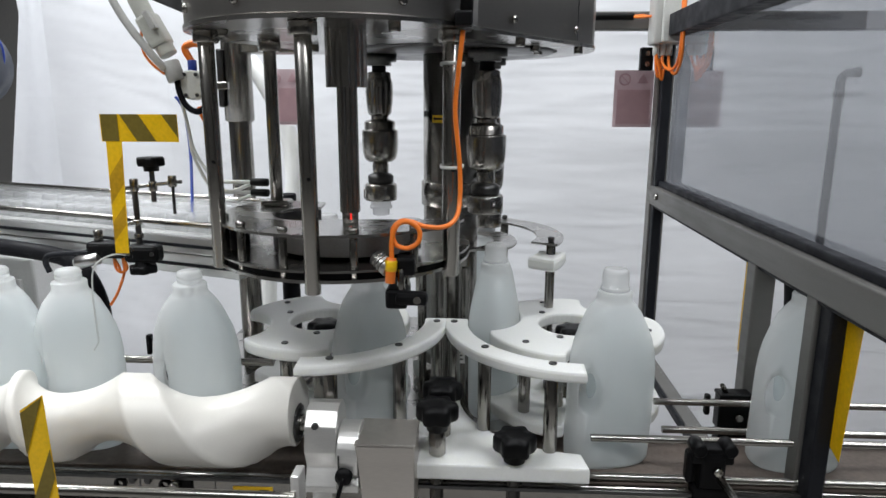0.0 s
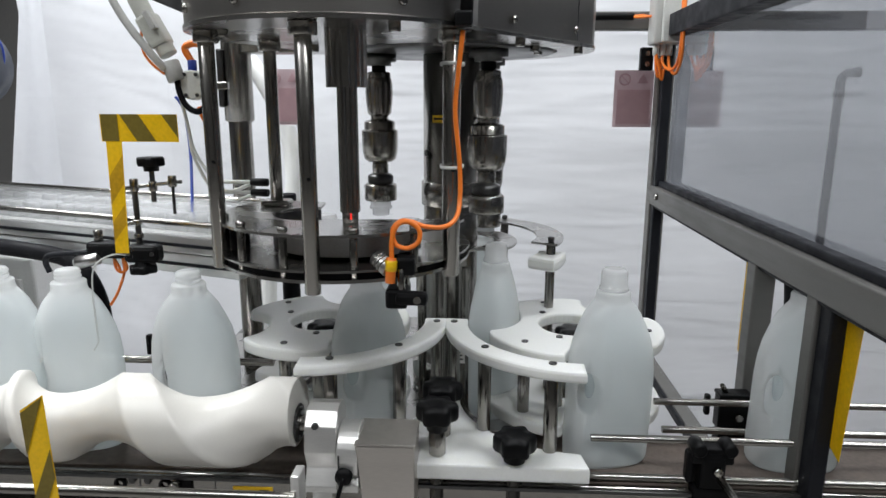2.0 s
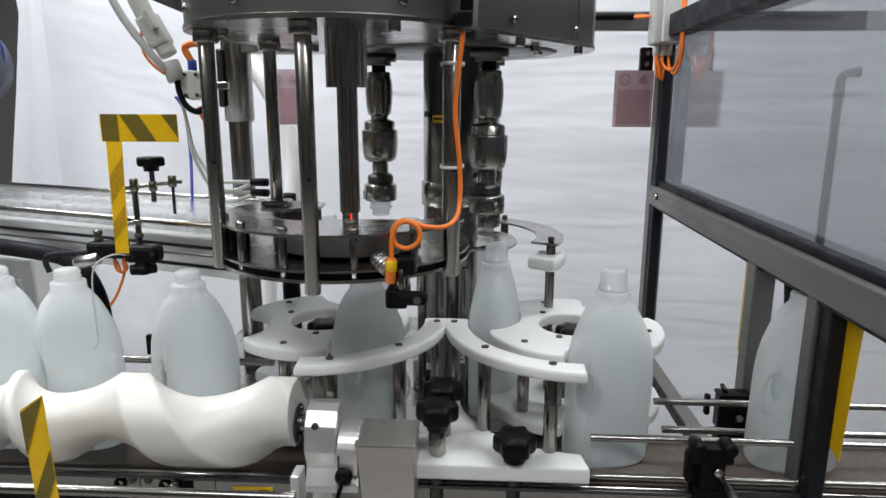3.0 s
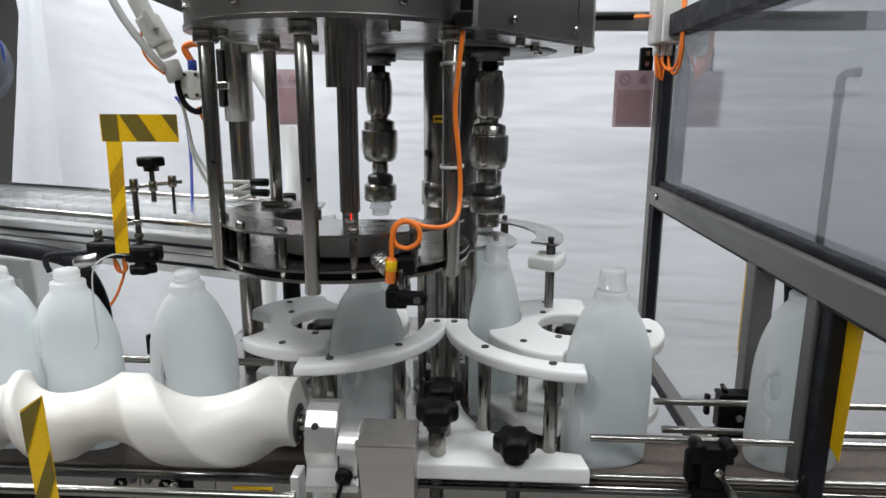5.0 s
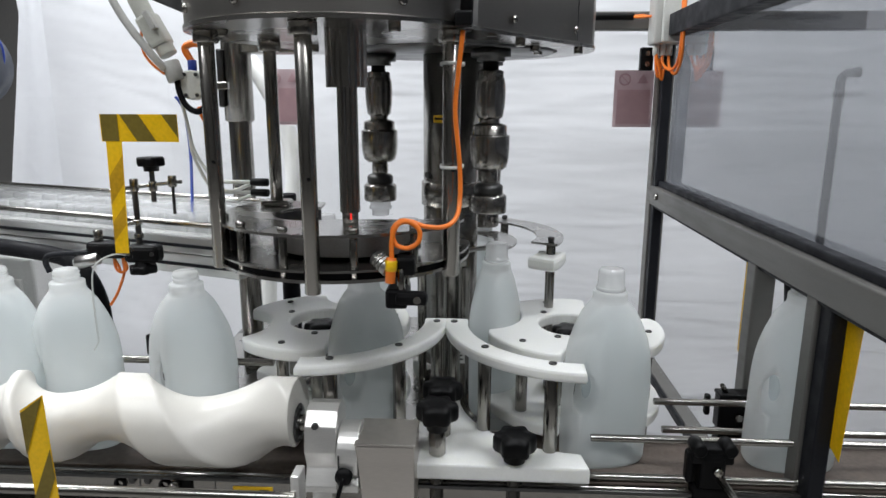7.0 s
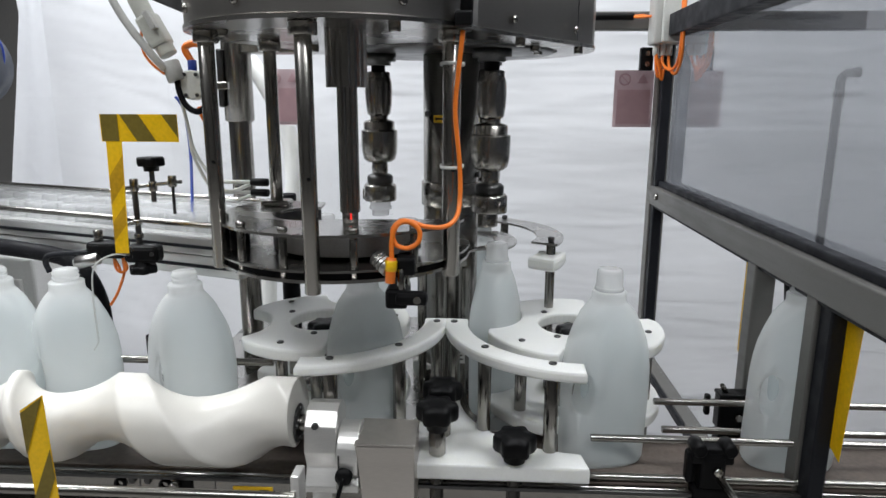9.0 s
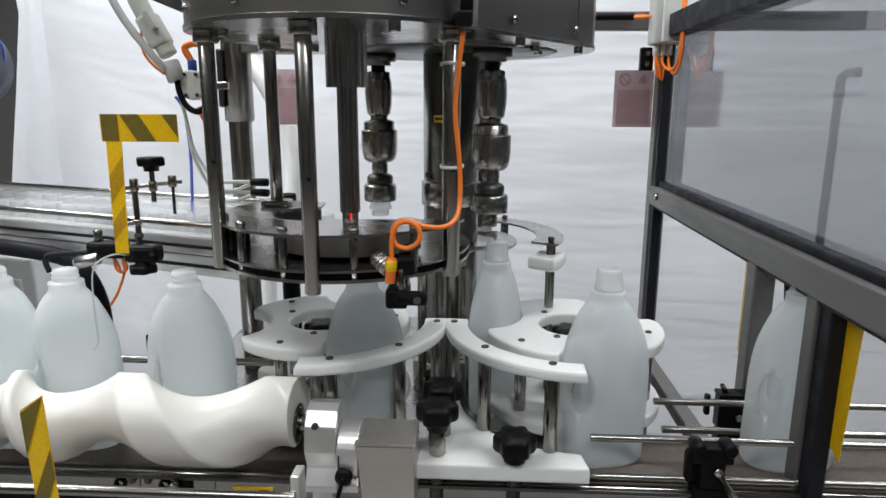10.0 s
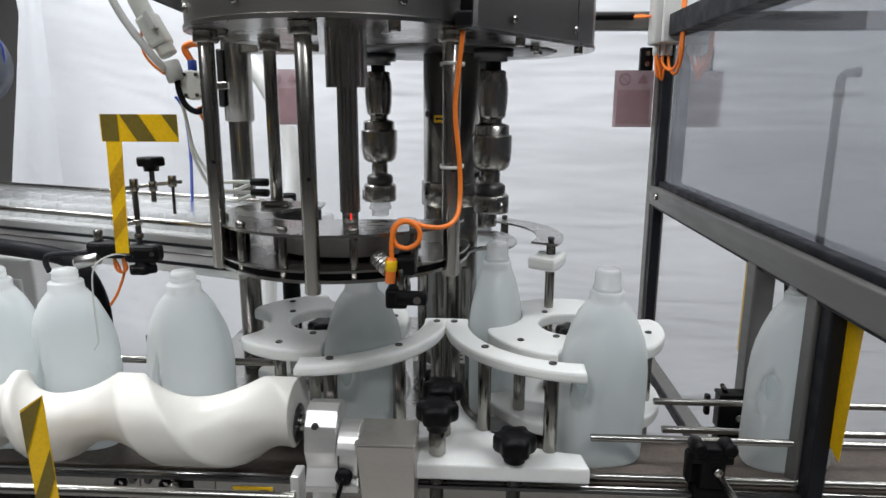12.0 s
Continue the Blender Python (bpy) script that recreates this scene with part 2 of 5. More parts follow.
def curtain(name, x0, x1, y, z0, z1, waves, label, flare=0.0):
    bm = B()
    nx, nz = 150, 300
    vs = []
    for j in range(nz + 1):
        for i in range(nx + 1):
            u, w = i / nx, j / nz
            x, z = x0 + (x1 - x0) * u, z0 + (z1 - z0) * w
            d = waves[0] * (0.55 * noise.noise(Vector((x * 0.9, z * 4.0, y))) + 0.9 * noise.noise(Vector((x * 1.3 + z * 1.1, z * 0.7 - x * 0.5, 21.0)))) + waves[1] * noise.noise(Vector((x * 9.0, z * 0.8, y + 3)))
            # sharp creases, mostly level to the right and slanting to the left
            lean = min(1.0, max(0.0, (-0.35 - x) / 0.5))
            d += waves[0] * (0.34 - 0.12 * lean) * abs(noise.noise(Vector((x * 1.6 - z * 0.6, z * (15.0 - 9.0 * lean) + x * 5.0 * lean, 11.0)))) + waves[0] * (0.24 - 0.10 * lean) * abs(noise.noise(Vector((x * 4.0, z * 30.0 + x * 9.0 * lean, 15.0))))
            d += 0.0030 * abs(noise.noise(Vector((x * 14 + z * 9, z * 26 - x * 7, 1.0)))) + 0.0010 * noise.noise(Vector((x * 45, z * 60, 5.0)))
            vs.append(bm.verts.new((x + flare * (z - 1.55) * (1 - u), y + d, z)))
    for j in range(nz):
        for i in range(nx):
            a = j * (nx + 1) + i
            f = bm.faces.new((vs[a], vs[a + 1], vs[a + nx + 2], vs[a + nx + 1]))
            f.smooth = True
    return single(name, bm, FILM, label, "plastic sheet", kind="structure")


curtain("backdrop_1", -1.64, 3.2, 2.35, 0.05, 2.9, (0.06, 0.008), "wrinkled white translucent plastic sheet hung behind the machine")
curtain("backdrop_2", -1.594, -1.46, 2.22, 0.05, 2.9, (0.003, 0.030), "vertical folds of white plastic sheet hung as a curtain", 0.178)

# Unseen fittings at the lamps; the last two belong to the film's backlight.
for lx, ly in ((-1.5, -0.5), (0.9, -0.5), (-1.5, 1.35), (0.9, 1.35), (-1.9, 4.2), (0.9, 4.2)):
    lamp = thing("ceiling_lamp", "unseen white batten ceiling lamp with two glowing tubes", "ceiling lamp", "hall ceiling lamps", at=(lx, ly, 3.3))
    wpart("housing", box(B(), 1.56, 0.34, 0.06, lx, ly, 3.27, bevel=0.01), GREY, lamp)
    for dy in (-0.08, 0.08):
        wpart("tube", rod(B(), (lx - 0.72, ly + dy, 3.215), (lx + 0.72, ly + dy, 3.215), 0.018), TUBEGLOW, lamp, "glowing white tube")

# ---- conveyor ----
conv = thing("conveyor", "stainless steel bottle conveyor with a dark belt", "conveyor", at=(0, LINE_Y, 0))
wpart("belt", box(B(), 8.4, 0.140, 0.02, 0.5, LINE_Y, BELT_Z - 0.0102, bevel=0.003), BELT, conv, "dark brown flat-top conveyor belt")
wpart("side_plate", box(B(), 8.4, 0.010, 0.14, 0.5, 0.860, 0.876, bevel=0.002), STEEL, conv)
wpart("side_plate", box(B(), 8.4, 0.010, 0.14, 0.5, 1.012, 0.876, bevel=0.002), SATIN, conv)
wpart("wear_strip", box(B(), 8.4, 0.006, 0.006, 0.5, 0.8515, 0.9415, bevel=0.001), DARKSTEEL, conv)
wpart("bed_plate", box(B(), 0.86, 0.62, 0.012, -0.16, 1.345, 0.925, bevel=0.002), PLATE, conv)
for lx in (-3.4, -2.4, -1.5, -0.6, 0.7, 1.7, 2.9, 4.2):
    for ly in (0.893, 0.98):
        wpart("leg", box(B(), 0.05, 0.05, 0.80, lx, ly, 0.40, bevel=0.004), BRUSHED, conv)
for bx_ in (-0.531, -0.462):
    wpart("slot_ring", lathe(B(), [(0.005, 0), (0.0095, 0.0), (0.0095, 0.003), (0.005, 0.003)], pose(bx_, 0.8552, 0.927, 90, 0, 0), 20, False), BLACK, conv)
wpart("latch", rod(B(), (-0.4427, 0.8552, 0.930), (-0.4427, 0.838, 0.930), 0.0085), STEEL, conv)
wpart("latch_plate", box(B(), 0.020, 0.004, 0.022, -0.4300, 0.8525, 0.928, bevel=0.001), BLACK, conv)
for bx_ in (-0.501, -0.385):
    wpart("seam", box(B(), 0.0014, 0.001, 0.10, bx_, 0.8546, 0.890), DARKSTEEL, conv)
wpart("guard_label", box(B(), 0.060, 0.002, 0.010, -0.328, 0.8545, 0.923), YELLOW, conv, "yellow sticker strip")
wpart("print_bar", box(B(), 0.014, 0.001, 0.004, -0.311, 0.8530, 0.922), BLACK, conv)
wpart("lower_cover", box(B(), 2.4, 0.01, 0.22, -0.05, 0.815, 0.775, bevel=0.002), PLATE, conv)
for bx_, bz in ((-0.511, 0.9345), (-0.487, 0.9345)):
    wpart("bolt", lathe(B(), [(0.003, 0), (0.0060, 0.001), (0.0060, 0.005), (0.004, 0.006)], pose(bx_, 0.8552, bz, 90, 0, 0), 6), DARKSTEEL, conv)

front_rail = thing("guide_rail", "bright round stainless rail along the infeed conveyor", "guide rail", at=(-0.6, 0.727, 0.90))
wpart("bar", rod(B(), (-1.6, 0.727, 0.998), (-0.225, 0.727, 0.998), 0.007), STEEL, front_rail)
wpart("bracket", box(B(), 0.012, 0.03, 0.10, -0.226, 0.745, 0.975, bevel=0.002), ALU, front_rail)
wpart("stay", box(B(), 0.012, 0.09, 0.03, -0.226, 0.79, 0.915, bevel=0.002), ALU, front_rail)
wpart("bracket", box(B(), 0.012, 0.12, 0.10, -1.5, 0.775, 0.945, bevel=0.002), ALU, front_rail)


def guide_rod(a, b, r, label, posts=()):
    g = thing("guide_rail", label, "guide rail", "bottle guide rails", at=a)
    wpart("bar", rod(B(), a, b, r), STEEL, g)
    return g


guide_rod((0.172, 0.882, 1.010), (1.6, 0.882, 1.010), 0.0055, "thin round stainless guide rail beside the outfeed belt")
guide_rod((0.165, 0.868, 0.956), (1.6, 0.868, 0.956), 0.0055, "thin round stainless guide rail low beside the outfeed belt")
guide_rod((0.29, 0.99, 1.019), (1.6, 0.99, 1.019), 0.0055, "thin round stainless guide rail behind the outfeed belt")
guide_rod((0.31, 1.0, 0.965), (1.6, 1.0, 0.965), 0.006, "round stainless guide rail low behind the outfeed belt")
guide_rod((-1.6, 0.99, 1.070), (-0.331, 0.99, 1.070), 0.006, "round stainless guide rail behind the infeed bottles")


def rail_clamp(x, y, z, flip, label):
    """A black clamp block with a cross rod and a handle."""
    g = thing("rail_clamp", label, "rail clamp", "black rail clamps", at=(x, y, z))
    s = -1 if flip else 1
    if flip:
        wpart("block", box(B(), 0.052, 0.026, 0.058, x, y, z + 0.004, bevel=0.003), BLACK, g)
        wpart("lip", box(B(), 0.054, 0.030, 0.006, x, y, z + 0.035, bevel=0.002), BLACK, g)
        wpart("handle", rod(B(), (x - 0.026, y - 0.004, z + 0.022), (x - 0.042, y - 0.006, z + 0.022), 0.005), BLACK, g)
        wpart("wing", box(B(), 0.009, 0.012, 0.036, x - 0.044, y - 0.006, z + 0.018, bevel=0.003), BLACK, g)
        wpart("pin", rod(B(), (x - 0.012, y, z + 0.036), (x - 0.024, y - 0.01, z + 0.054), 0.004), STEEL, g)
    else:
        bm = B()
        box(bm, 0.036, 0.030, 0.050, x, y, z - 0.006, bevel=0.005)
        box(bm, 0.058, 0.026, 0.018, x, y, z + 0.016, bevel=0.004)
        wpart("block", bm, BLACK, g)
        for dx in (-0.021, 0.021):
            wpart("ear", rod(B(), (x + dx, y + 0.014, z + 0.030), (x + dx, y - 0.018, z + 0.030), 0.0105, 18, 0.003), BLACK, g)
        wpart("web", box(B(), 0.030, 0.022, 0.010, x, y, z + 0.026, bevel=0.003), BLACK, g)
        wpart("wing", box(B(), 0.013, 0.02, 0.048, x - 0.027, y + 0.006, z - 0.004, bevel=0.005), BLACK, g)
    wpart("cross_rod", rod(B(), (x + 0.008, y + 0.02, z - 0.01), (x + 0.012, y - (0.16 if s > 0 else -0.03), z - 0.012), 0.006), STEEL, g)
    wpart("bolt", lathe(B(), [(0.007, 0), (0.007, 0.006), (0.005, 0.008)], pose(x + 0.005, y - 0.015, z, 90, 0, 0), 6), STEEL, g)
    wpart("foot", box(B(), 0.05, 0.028, max(0.02, z - 0.94), x, y, 0.94 + (z - 0.94) / 2 - 0.03, bevel=0.004), BLACK, g)
    return g


rail_clamp(0.338, 0.858, 0.985, False, "black plastic clamp holding the outfeed guide rails")
rail_clamp(0.430, 1.025, 0.985, True, "black plastic clamp behind the outfeed belt")
rail_clamp(-0.512, 1.03, 1.066, True, "black plastic clamp on the rail behind the infeed bottles")

# ---- white deck with the bottle guides ----
deck = thing("guide_deck", "thick white plastic deck carrying curved bottle guides on steel posts", "deck", at=(0.04, 0.95, 0.90))
arc_out = circle(OUT_X, STAR_Y, 0.192, 265, 190, 24, True)
arc_in = circle(IN_X, STAR_Y, 0.192, -10, -62, 20, True)
outline = [(-0.081, 0.838), (0.165, 0.838), (0.159, 0.878)] + arc_out + [(-0.03, 1.10), (-0.07, 1.10)] + arc_in + [(-0.17, 0.885), (-0.081, 0.885)]
wpart("plate", slab(B(), outline, 0.960, 0.985, 0.003), WHITE, deck)
for sx, pts in ((OUT_X, ((0.113, 0.887), (0.016, 0.948), (-0.036, 1.065))), (IN_X, ((-0.213, 0.887), (-0.118, 0.948), (-0.066, 1.065)))):
    a0, a1 = (176, 268) if sx > 0 else (272, 364)
    bm = slab(B(), sector(sx, STAR_Y, 0.178, 0.217, a0, a1), 1.104, 1.122, 0.005)
    gp = wpart("curved_guide", bm, WHITE, deck, "curved white plastic bottle guide")
    for qx, qy in pts:
        wpart("post", rod(B(), (qx, qy, 0.983), (qx, qy, 1.105), 0.0105), STEEL, deck)
        part("screw", lathe(B(), [(0.006, 0), (0.006, 0.002), (0.003, 0.002), (0.003, 0.001)], pose(qx, qy, 1.1218), 12), DARKSTEEL, gp)
for qx in (-0.053, 0.059):
    wpart("support_post", rod(B(), (qx, 0.862, 0.60), (qx, 0.862, 0.962), 0.0125), STEEL, deck)


def knob(bm, m, r=0.028, h=0.026):
    """A six-lobed hand knob."""
    prof = [(0.55, -0.6), (0.6, -0.1), (0.95, 0.0), (1.0, 0.15), (1.0, 0.75), (0.92, 0.95), (0.5, 1.0)]
    seg = 36
    rings = []
    for q, z in prof:
        ring = []
        for i in range(seg):
            a = 2 * math.pi * i / seg
            lobe = 1 + (0.12 * math.cos(6 * a) if z >= 0 else 0)
            ring.append(bm.verts.new(m @ Vector((r * q * lobe * math.cos(a), r * q * lobe * math.sin(a), h * z))))
        rings.append(ring)
    for a, b in zip(rings, rings[1:]):
        for i in range(seg):
            j = (i + 1) % seg
            f = bm.faces.new((a[i], a[j], b[j], b[i]))
            f.smooth = True
    bm.faces.new(rings[0][::-1])
    bm.faces.new(rings[-1])
    return bm


for x, y, z, zb, lab in ((-0.053, 0.868, 1.028, 0.985, "black lobed hand knob on a bright steel stem"), (0.059, 0.850, 0.992, 0.985, "black lobed hand knob screwed onto the white deck"), (-0.048, 0.925, 1.034, 0.985, "black lobed hand knob on a bright steel stem")):
    k = thing("hand_knob", lab, "hand knob", "black hand knobs on the deck", at=(x, y, zb))
    wpart("grip", knob(B(), pose(x, y, z + 0.012)), BLACK, k)
    wpart("stem", rod(B(), (x, y, zb), (x, y, z), 0.0125), STEEL, k)

# ---- screw bearing and gearbox ----
SCREW_Y, SCREW_Z = 0.845, 1.040
bear = thing("screw_bearing", "milled aluminium bearing block holding the screw shaft", "bearing block", at=(-0.205, SCREW_Y, 0.93))


def extruded(profile, x0, x1, bevel=0.0015):
    """A bar along x with the given outline in y and z."""
    bm = B()
    ends = [[bm.verts.new((x, y, z)) for y, z in profile] for x in (x0, x1)]
    n = len(profile)
    for i in range(n):
        bm.faces.new((ends[0][i], ends[0][(i + 1) % n], ends[1][(i + 1) % n], ends[1][i]))
    bm.faces.new(ends[0][::-1])
    bm.faces.new(ends[1])
    bmesh.ops.recalc_face_normals(bm, faces=bm.faces[:])
    bmesh.ops.bevel(bm, geom=bm.edges[:], offset=bevel, segments=2, affect="EDGES", profile=0.5)
    return bm


facets = [(0.845, 1.0725), (0.828, 1.0685), (0.8125, 1.0500), (0.8065, 1.0150), (0.8170, 0.9880), (0.8040, 0.9640), (0.8040, 0.9550), (0.883, 0.9550), (0.883, 1.0500), (0.866, 1.0685)]
wpart("block", extruded(facets, -0.2345, -0.1895), MILLED, bear)
round_top = [(0.841 - 0.040 * math.sin(radians(a)), 1.005 + 0.040 * math.cos(radians(a))) for a in range(-80, 100, 12)]
wpart("clamp_collar", extruded(round_top + [(0.803, 0.985), (0.812, 0.978), (0.803, 0.968), (0.803, 0.957), (0.879, 0.957)], -0.1885, -0.1590), MILLED, bear)
wpart("clamp_slot", box(B(), 0.0022, 0.002, 0.050, -0.1850, 0.8005, 0.990), DARKSTEEL, bear)
wpart("screw_or_pin_hole", lathe(B(), [(0.005, 0), (0.005, 0.004), (0.003, 0.004)], pose(-0.2185, 0.8130, 1.052, 65, 0, 0), 10), DARKSTEEL, bear)
wpart("lock_screw", lathe(B(), [(0.011, 0), (0.012, 0.004), (0.012, 0.014), (0.006, 0.016)], pose(-0.178, SCREW_Y - 0.036, 0.985, 90, 0, 0), 14), BLACK, bear)
wpart("lever", sweep(B(), [(-0.178, 0.795, 0.985), (-0.183, 0.785, 0.965), (-0.190, 0.78, 0.94)], 0.003), BLACK, bear)
wpart("foot", box(B(), 0.03, 0.05, 0.06, -0.214, SCREW_Y, 0.955, bevel=0.003), ALU, bear)
gear = thing("gearbox", "box of brushed stainless steel beside the white deck", "gearbox", at=(-0.12, SCREW_Y, 0.90))
bm = box(B(), 0.082, 0.075, 0.105, -0.121, SCREW_Y - 0.006, 0.978, bevel=0.002)
for v in bm.verts:
    if v.co.z < 0.95 and v.co.x < -0.12:
        v.co.x += 0.010
wpart("housing", bm, SATIN, gear)
wpart("lid", box(B(), 0.084, 0.077, 0.003, -0.121, SCREW_Y - 0.006, 1.0322, bevel=0.001), SATIN, gear)
wpart("foot", box(B(), 0.07, 0.05, 0.05, -0.124, SCREW_Y + 0.02, 0.925, bevel=0.003), BRUSHED, gear)

# ---- cap ring with its posts ----
cage = thing("cap_ring", "open stainless steel cap feeder ring hung on round posts", "cap feeder", at=(RING_X, RING_Y, 1.26))


def ring_plate(z0, z1, r, inner, back):
    """A round plate with a bite where the capping heads pass."""
    out = []
    for x, y in circle(RING_X, RING_Y, r, 0, 360, 96):
        d = math.hypot(x - TURN_X, y - TURN_Y)
        if d < 0.178:
            x, y = TURN_X + (x - TURN_X) * 0.178 / d, TURN_Y + (y - TURN_Y) * 0.178 / d
        if x > RING_X - 0.055:
            y = min(y, back)
        out.append((x, y))
    return slab(B(), out, z0, z1, 0.0, inner)


wpart("lower_plate", ring_plate(1.2655, 1.2700, RING_R, [circle(RING_X, RING_Y - 0.012, 0.120, 180, 540, 64)], 1.08), PLATE, cage)
wpart("middle_plate", ring_plate(1.279, 1.282, RING_R, [circle(RING_X, RING_Y - 0.01, 0.060, 180, 540, 64)], 1.08), PLATE, cage)
# Added black ring paints the shade in the gap between the plates.
wpart("shadow_band", slab(B(), sector(RING_X, RING_Y, 0.174, 0.178, 190, 350), 1.2702, 1.2788), RUBBER, cage, "black band painting the shade between the two plates")
HOLE_X, HOLE_Y, HOLE_R = -0.238, 0.943, 0.062
top_outline = circle(RING_X, RING_Y, RING_R, 148, 344, 70, True) + [(-0.03, 0.905), (-0.186, 0.897)] + circle(HOLE_X, HOLE_Y, HOLE_R, -48, -262, 40, True) + [(-0.250, 1.055), (-0.33, 1.07)]
wpart("upper_plate", slab(B(), top_outline, 1.324, 1.328), PLATE, cage, "bright stainless top plate with a round notch")
wpart("notch_wall", slab(B(), sector(HOLE_X, HOLE_Y, HOLE_R - 0.001, HOLE_R + 0.002, 97, 215, 24), 1.285, 1.3238), DARKSTEEL, cage, "dark round wall under the notch")


def drum_outline(r):
    """The front part of a disc, cut off where the capping heads pass."""
    cx, cy = RING_X + 0.012, RING_Y - 0.008
    arc = [p for p in circle(cx, cy, r, 180, 360, 120, True) if p[1] < 0.885 + 0.10 * max(0.0, p[0] - cx)]
    return arc


wpart("cap_drum", slab(B(), drum_outline(0.1235), 1.2868, 1.3238, 0.0012), DRUMSTEEL, cage, "bright steel drum under the top plate")
# Black disc fills the gap between the drum and the middle plate.
wpart("drum_gap_disc", slab(B(), drum_outline(0.113), 1.2822, 1.2866), RUBBER, cage, "black disc in the gap under the drum")
wpart("cap_chute", slab(B(), sector(RING_X, RING_Y, 0.194, 0.240, 95, 150, 24), 1.2412, 1.2442), PLATE, cage, "curved steel chute for the caps")
wpart("guide_wheel", lathe(B(), [(0.008, 0), (0.014, 0.001), (0.014, 0.034), (0.008, 0.035)], pose(RING_X - 0.142, RING_Y - 0.066, 1.2822), 24), RUBBER, cage, "black guide wheel")
for i, a in enumerate((204, 229, 254, 284, 311, 340)):
    x, y = RING_X + 0.176 * math.cos(radians(a)), RING_Y + 0.176 * math.sin(radians(a))
    p = wpart("spacer", rod(B(), (x, y, 1.2702), (x, y, 1.3238), 0.0056), STEEL, cage)
    part("bolt", lathe(B(), [(0.006, 0), (0.007, 0.002), (0.007, 0.006), (0.004, 0.008)], pose(x, y, 1.328), 6), STEEL, p)
for x, y, r, z0 in ((-0.358, 0.872, 0.0106, 1.262), (-0.205, 0.780, 0.0104, 1.252), (-0.035, 0.871, 0.0118, 1.256), (-0.318, 1.012, 0.0098, 1.328)):
    p = wpart("post", rod(B(), (x, y, z0), (x, y, 1.58), r), STEEL, cage)
    part("hex_nut", lathe(B(), [(0.0165, 0), (0.0178, 0.002), (0.0178, 0.015), (0.016, 0.016)], pose(x, y, 1.564), 6), STEEL, p)


SHAFT_X, SHAFT_Y = -0.173, 0.872


def splined(z0, z1, r, depth, teeth):
    """An upright shaft with shallow grooves all round."""
    bm = B()
    n = teeth * 4
    rad = [r - depth * (i % 4 == 0) for i in range(n)]
    ends = [[bm.verts.new((SHAFT_X + rad[i] * math.cos(2 * math.pi * i / n), SHAFT_Y + rad[i] * math.sin(2 * math.pi * i / n), z)) for i in range(n)] for z in (z0, z1)]
    for i in range(n):
        bm.faces.new((ends[0][i], ends[0][(i + 1) % n], ends[1][(i + 1) % n], ends[1][i]))
    bm.faces.new(ends[0][::-1])
    bm.faces.new(ends[1])
    return bm


wpart("shaft", splined(1.343, 1.58, 0.0136, 0.0014, 12), STEEL, cage, "grooved stainless steel centre shaft")
# Glowing patch stands in for a red reflection on the shaft.
wpart("shaft_glint", box(B(), 0.0022, 0.0016, 0.009, SHAFT_X + 0.003, SHAFT_Y - 0.0114, 1.338), REDGLINT, cage, "red sensor light reflected on the shaft, as a glowing patch")
bm = B()
seg = 44
rr = [0.0272 if i % 4 else 0.0258 for i in range(seg)]
lo = [bm.verts.new((SHAFT_X + rr[i] * math.cos(2 * math.pi * i / seg), SHAFT_Y + rr[i] * math.sin(2 * math.pi * i / seg), 1.508)) for i in range(seg)]
hi = [bm.verts.new((v.co.x, v.co.y, 1.58)) for v in lo]
for i in range(seg):
    bm.faces.new((lo[i], lo[(i + 1) % seg], hi[(i + 1) % seg], hi[i]))
bm.faces.new(lo[::-1])
wpart("sleeve", bm, STEEL, cage, "ribbed stainless steel sleeve round the shaft")
wpart("shaft_collar", rod(B(), (SHAFT_X, SHAFT_Y, 1.328), (SHAFT_X, SHAFT_Y, 1.3435), 0.0112), STEEL, cage)
# Black discs paint the dark pin holes in the posts.
for x, y, z, r in ((-0.205, 0.780, 1.398, 0.0104), (-0.035, 0.871, 1.402, 0.0118), (-0.358, 0.872, 1.410, 0.0106)):
    wpart("screw_or_pin_hole", lathe(B(), [(0.0026, 0), (0.0026, 0.0012)], pose(x + 0.003, y - r + 0.0008, z, 90, 0, 0), 10), BLACK, cage)
wpart("post_foot", box(B(), 0.045, 0.032, 0.010, -0.318, 1.012, 1.3332, bevel=0.003), STEEL, cage)

# ---- machine head ----
head = thing("machine_head", "round brushed stainless steel head housing of the capper", "machine housing", at=(RING_X, RING_Y + 0.1, 1.60))
HEAD_Z = 1.58
hull = circle(RING_X, 0.955, 0.208, 143.7, 341, 60, True) + circle(TURN_X, TURN_Y, 0.255, -19, 143.7, 60, True)
skirt = circle(RING_X, 0.955, 0.206, 143.7, 341, 60, True) + circle(TURN_X, TURN_Y, 0.253, -19, 143.7, 60, True)
wpart("bottom_plate", slab(B(), hull, HEAD_Z, HEAD_Z + 0.005, 0.0, [circle(TURN_X, TURN_Y, 0.19, 0, 360, 64)]), PLATE, head)
wpart("skirt", slab(B(), skirt, HEAD_Z + 0.005, 1.90, 0.002), BRUSHED, head)
wpart("inner_well", lathe(B(), [(0.19, 0), (0.19, 0.004)], pose(TURN_X, TURN_Y, HEAD_Z), 64, False), DARKSTEEL, head)
wpart("seam", box(B(), 0.0015, 0.0015, 0.30, 0.157, 1.100, 1.737), DARKSTEEL, head)
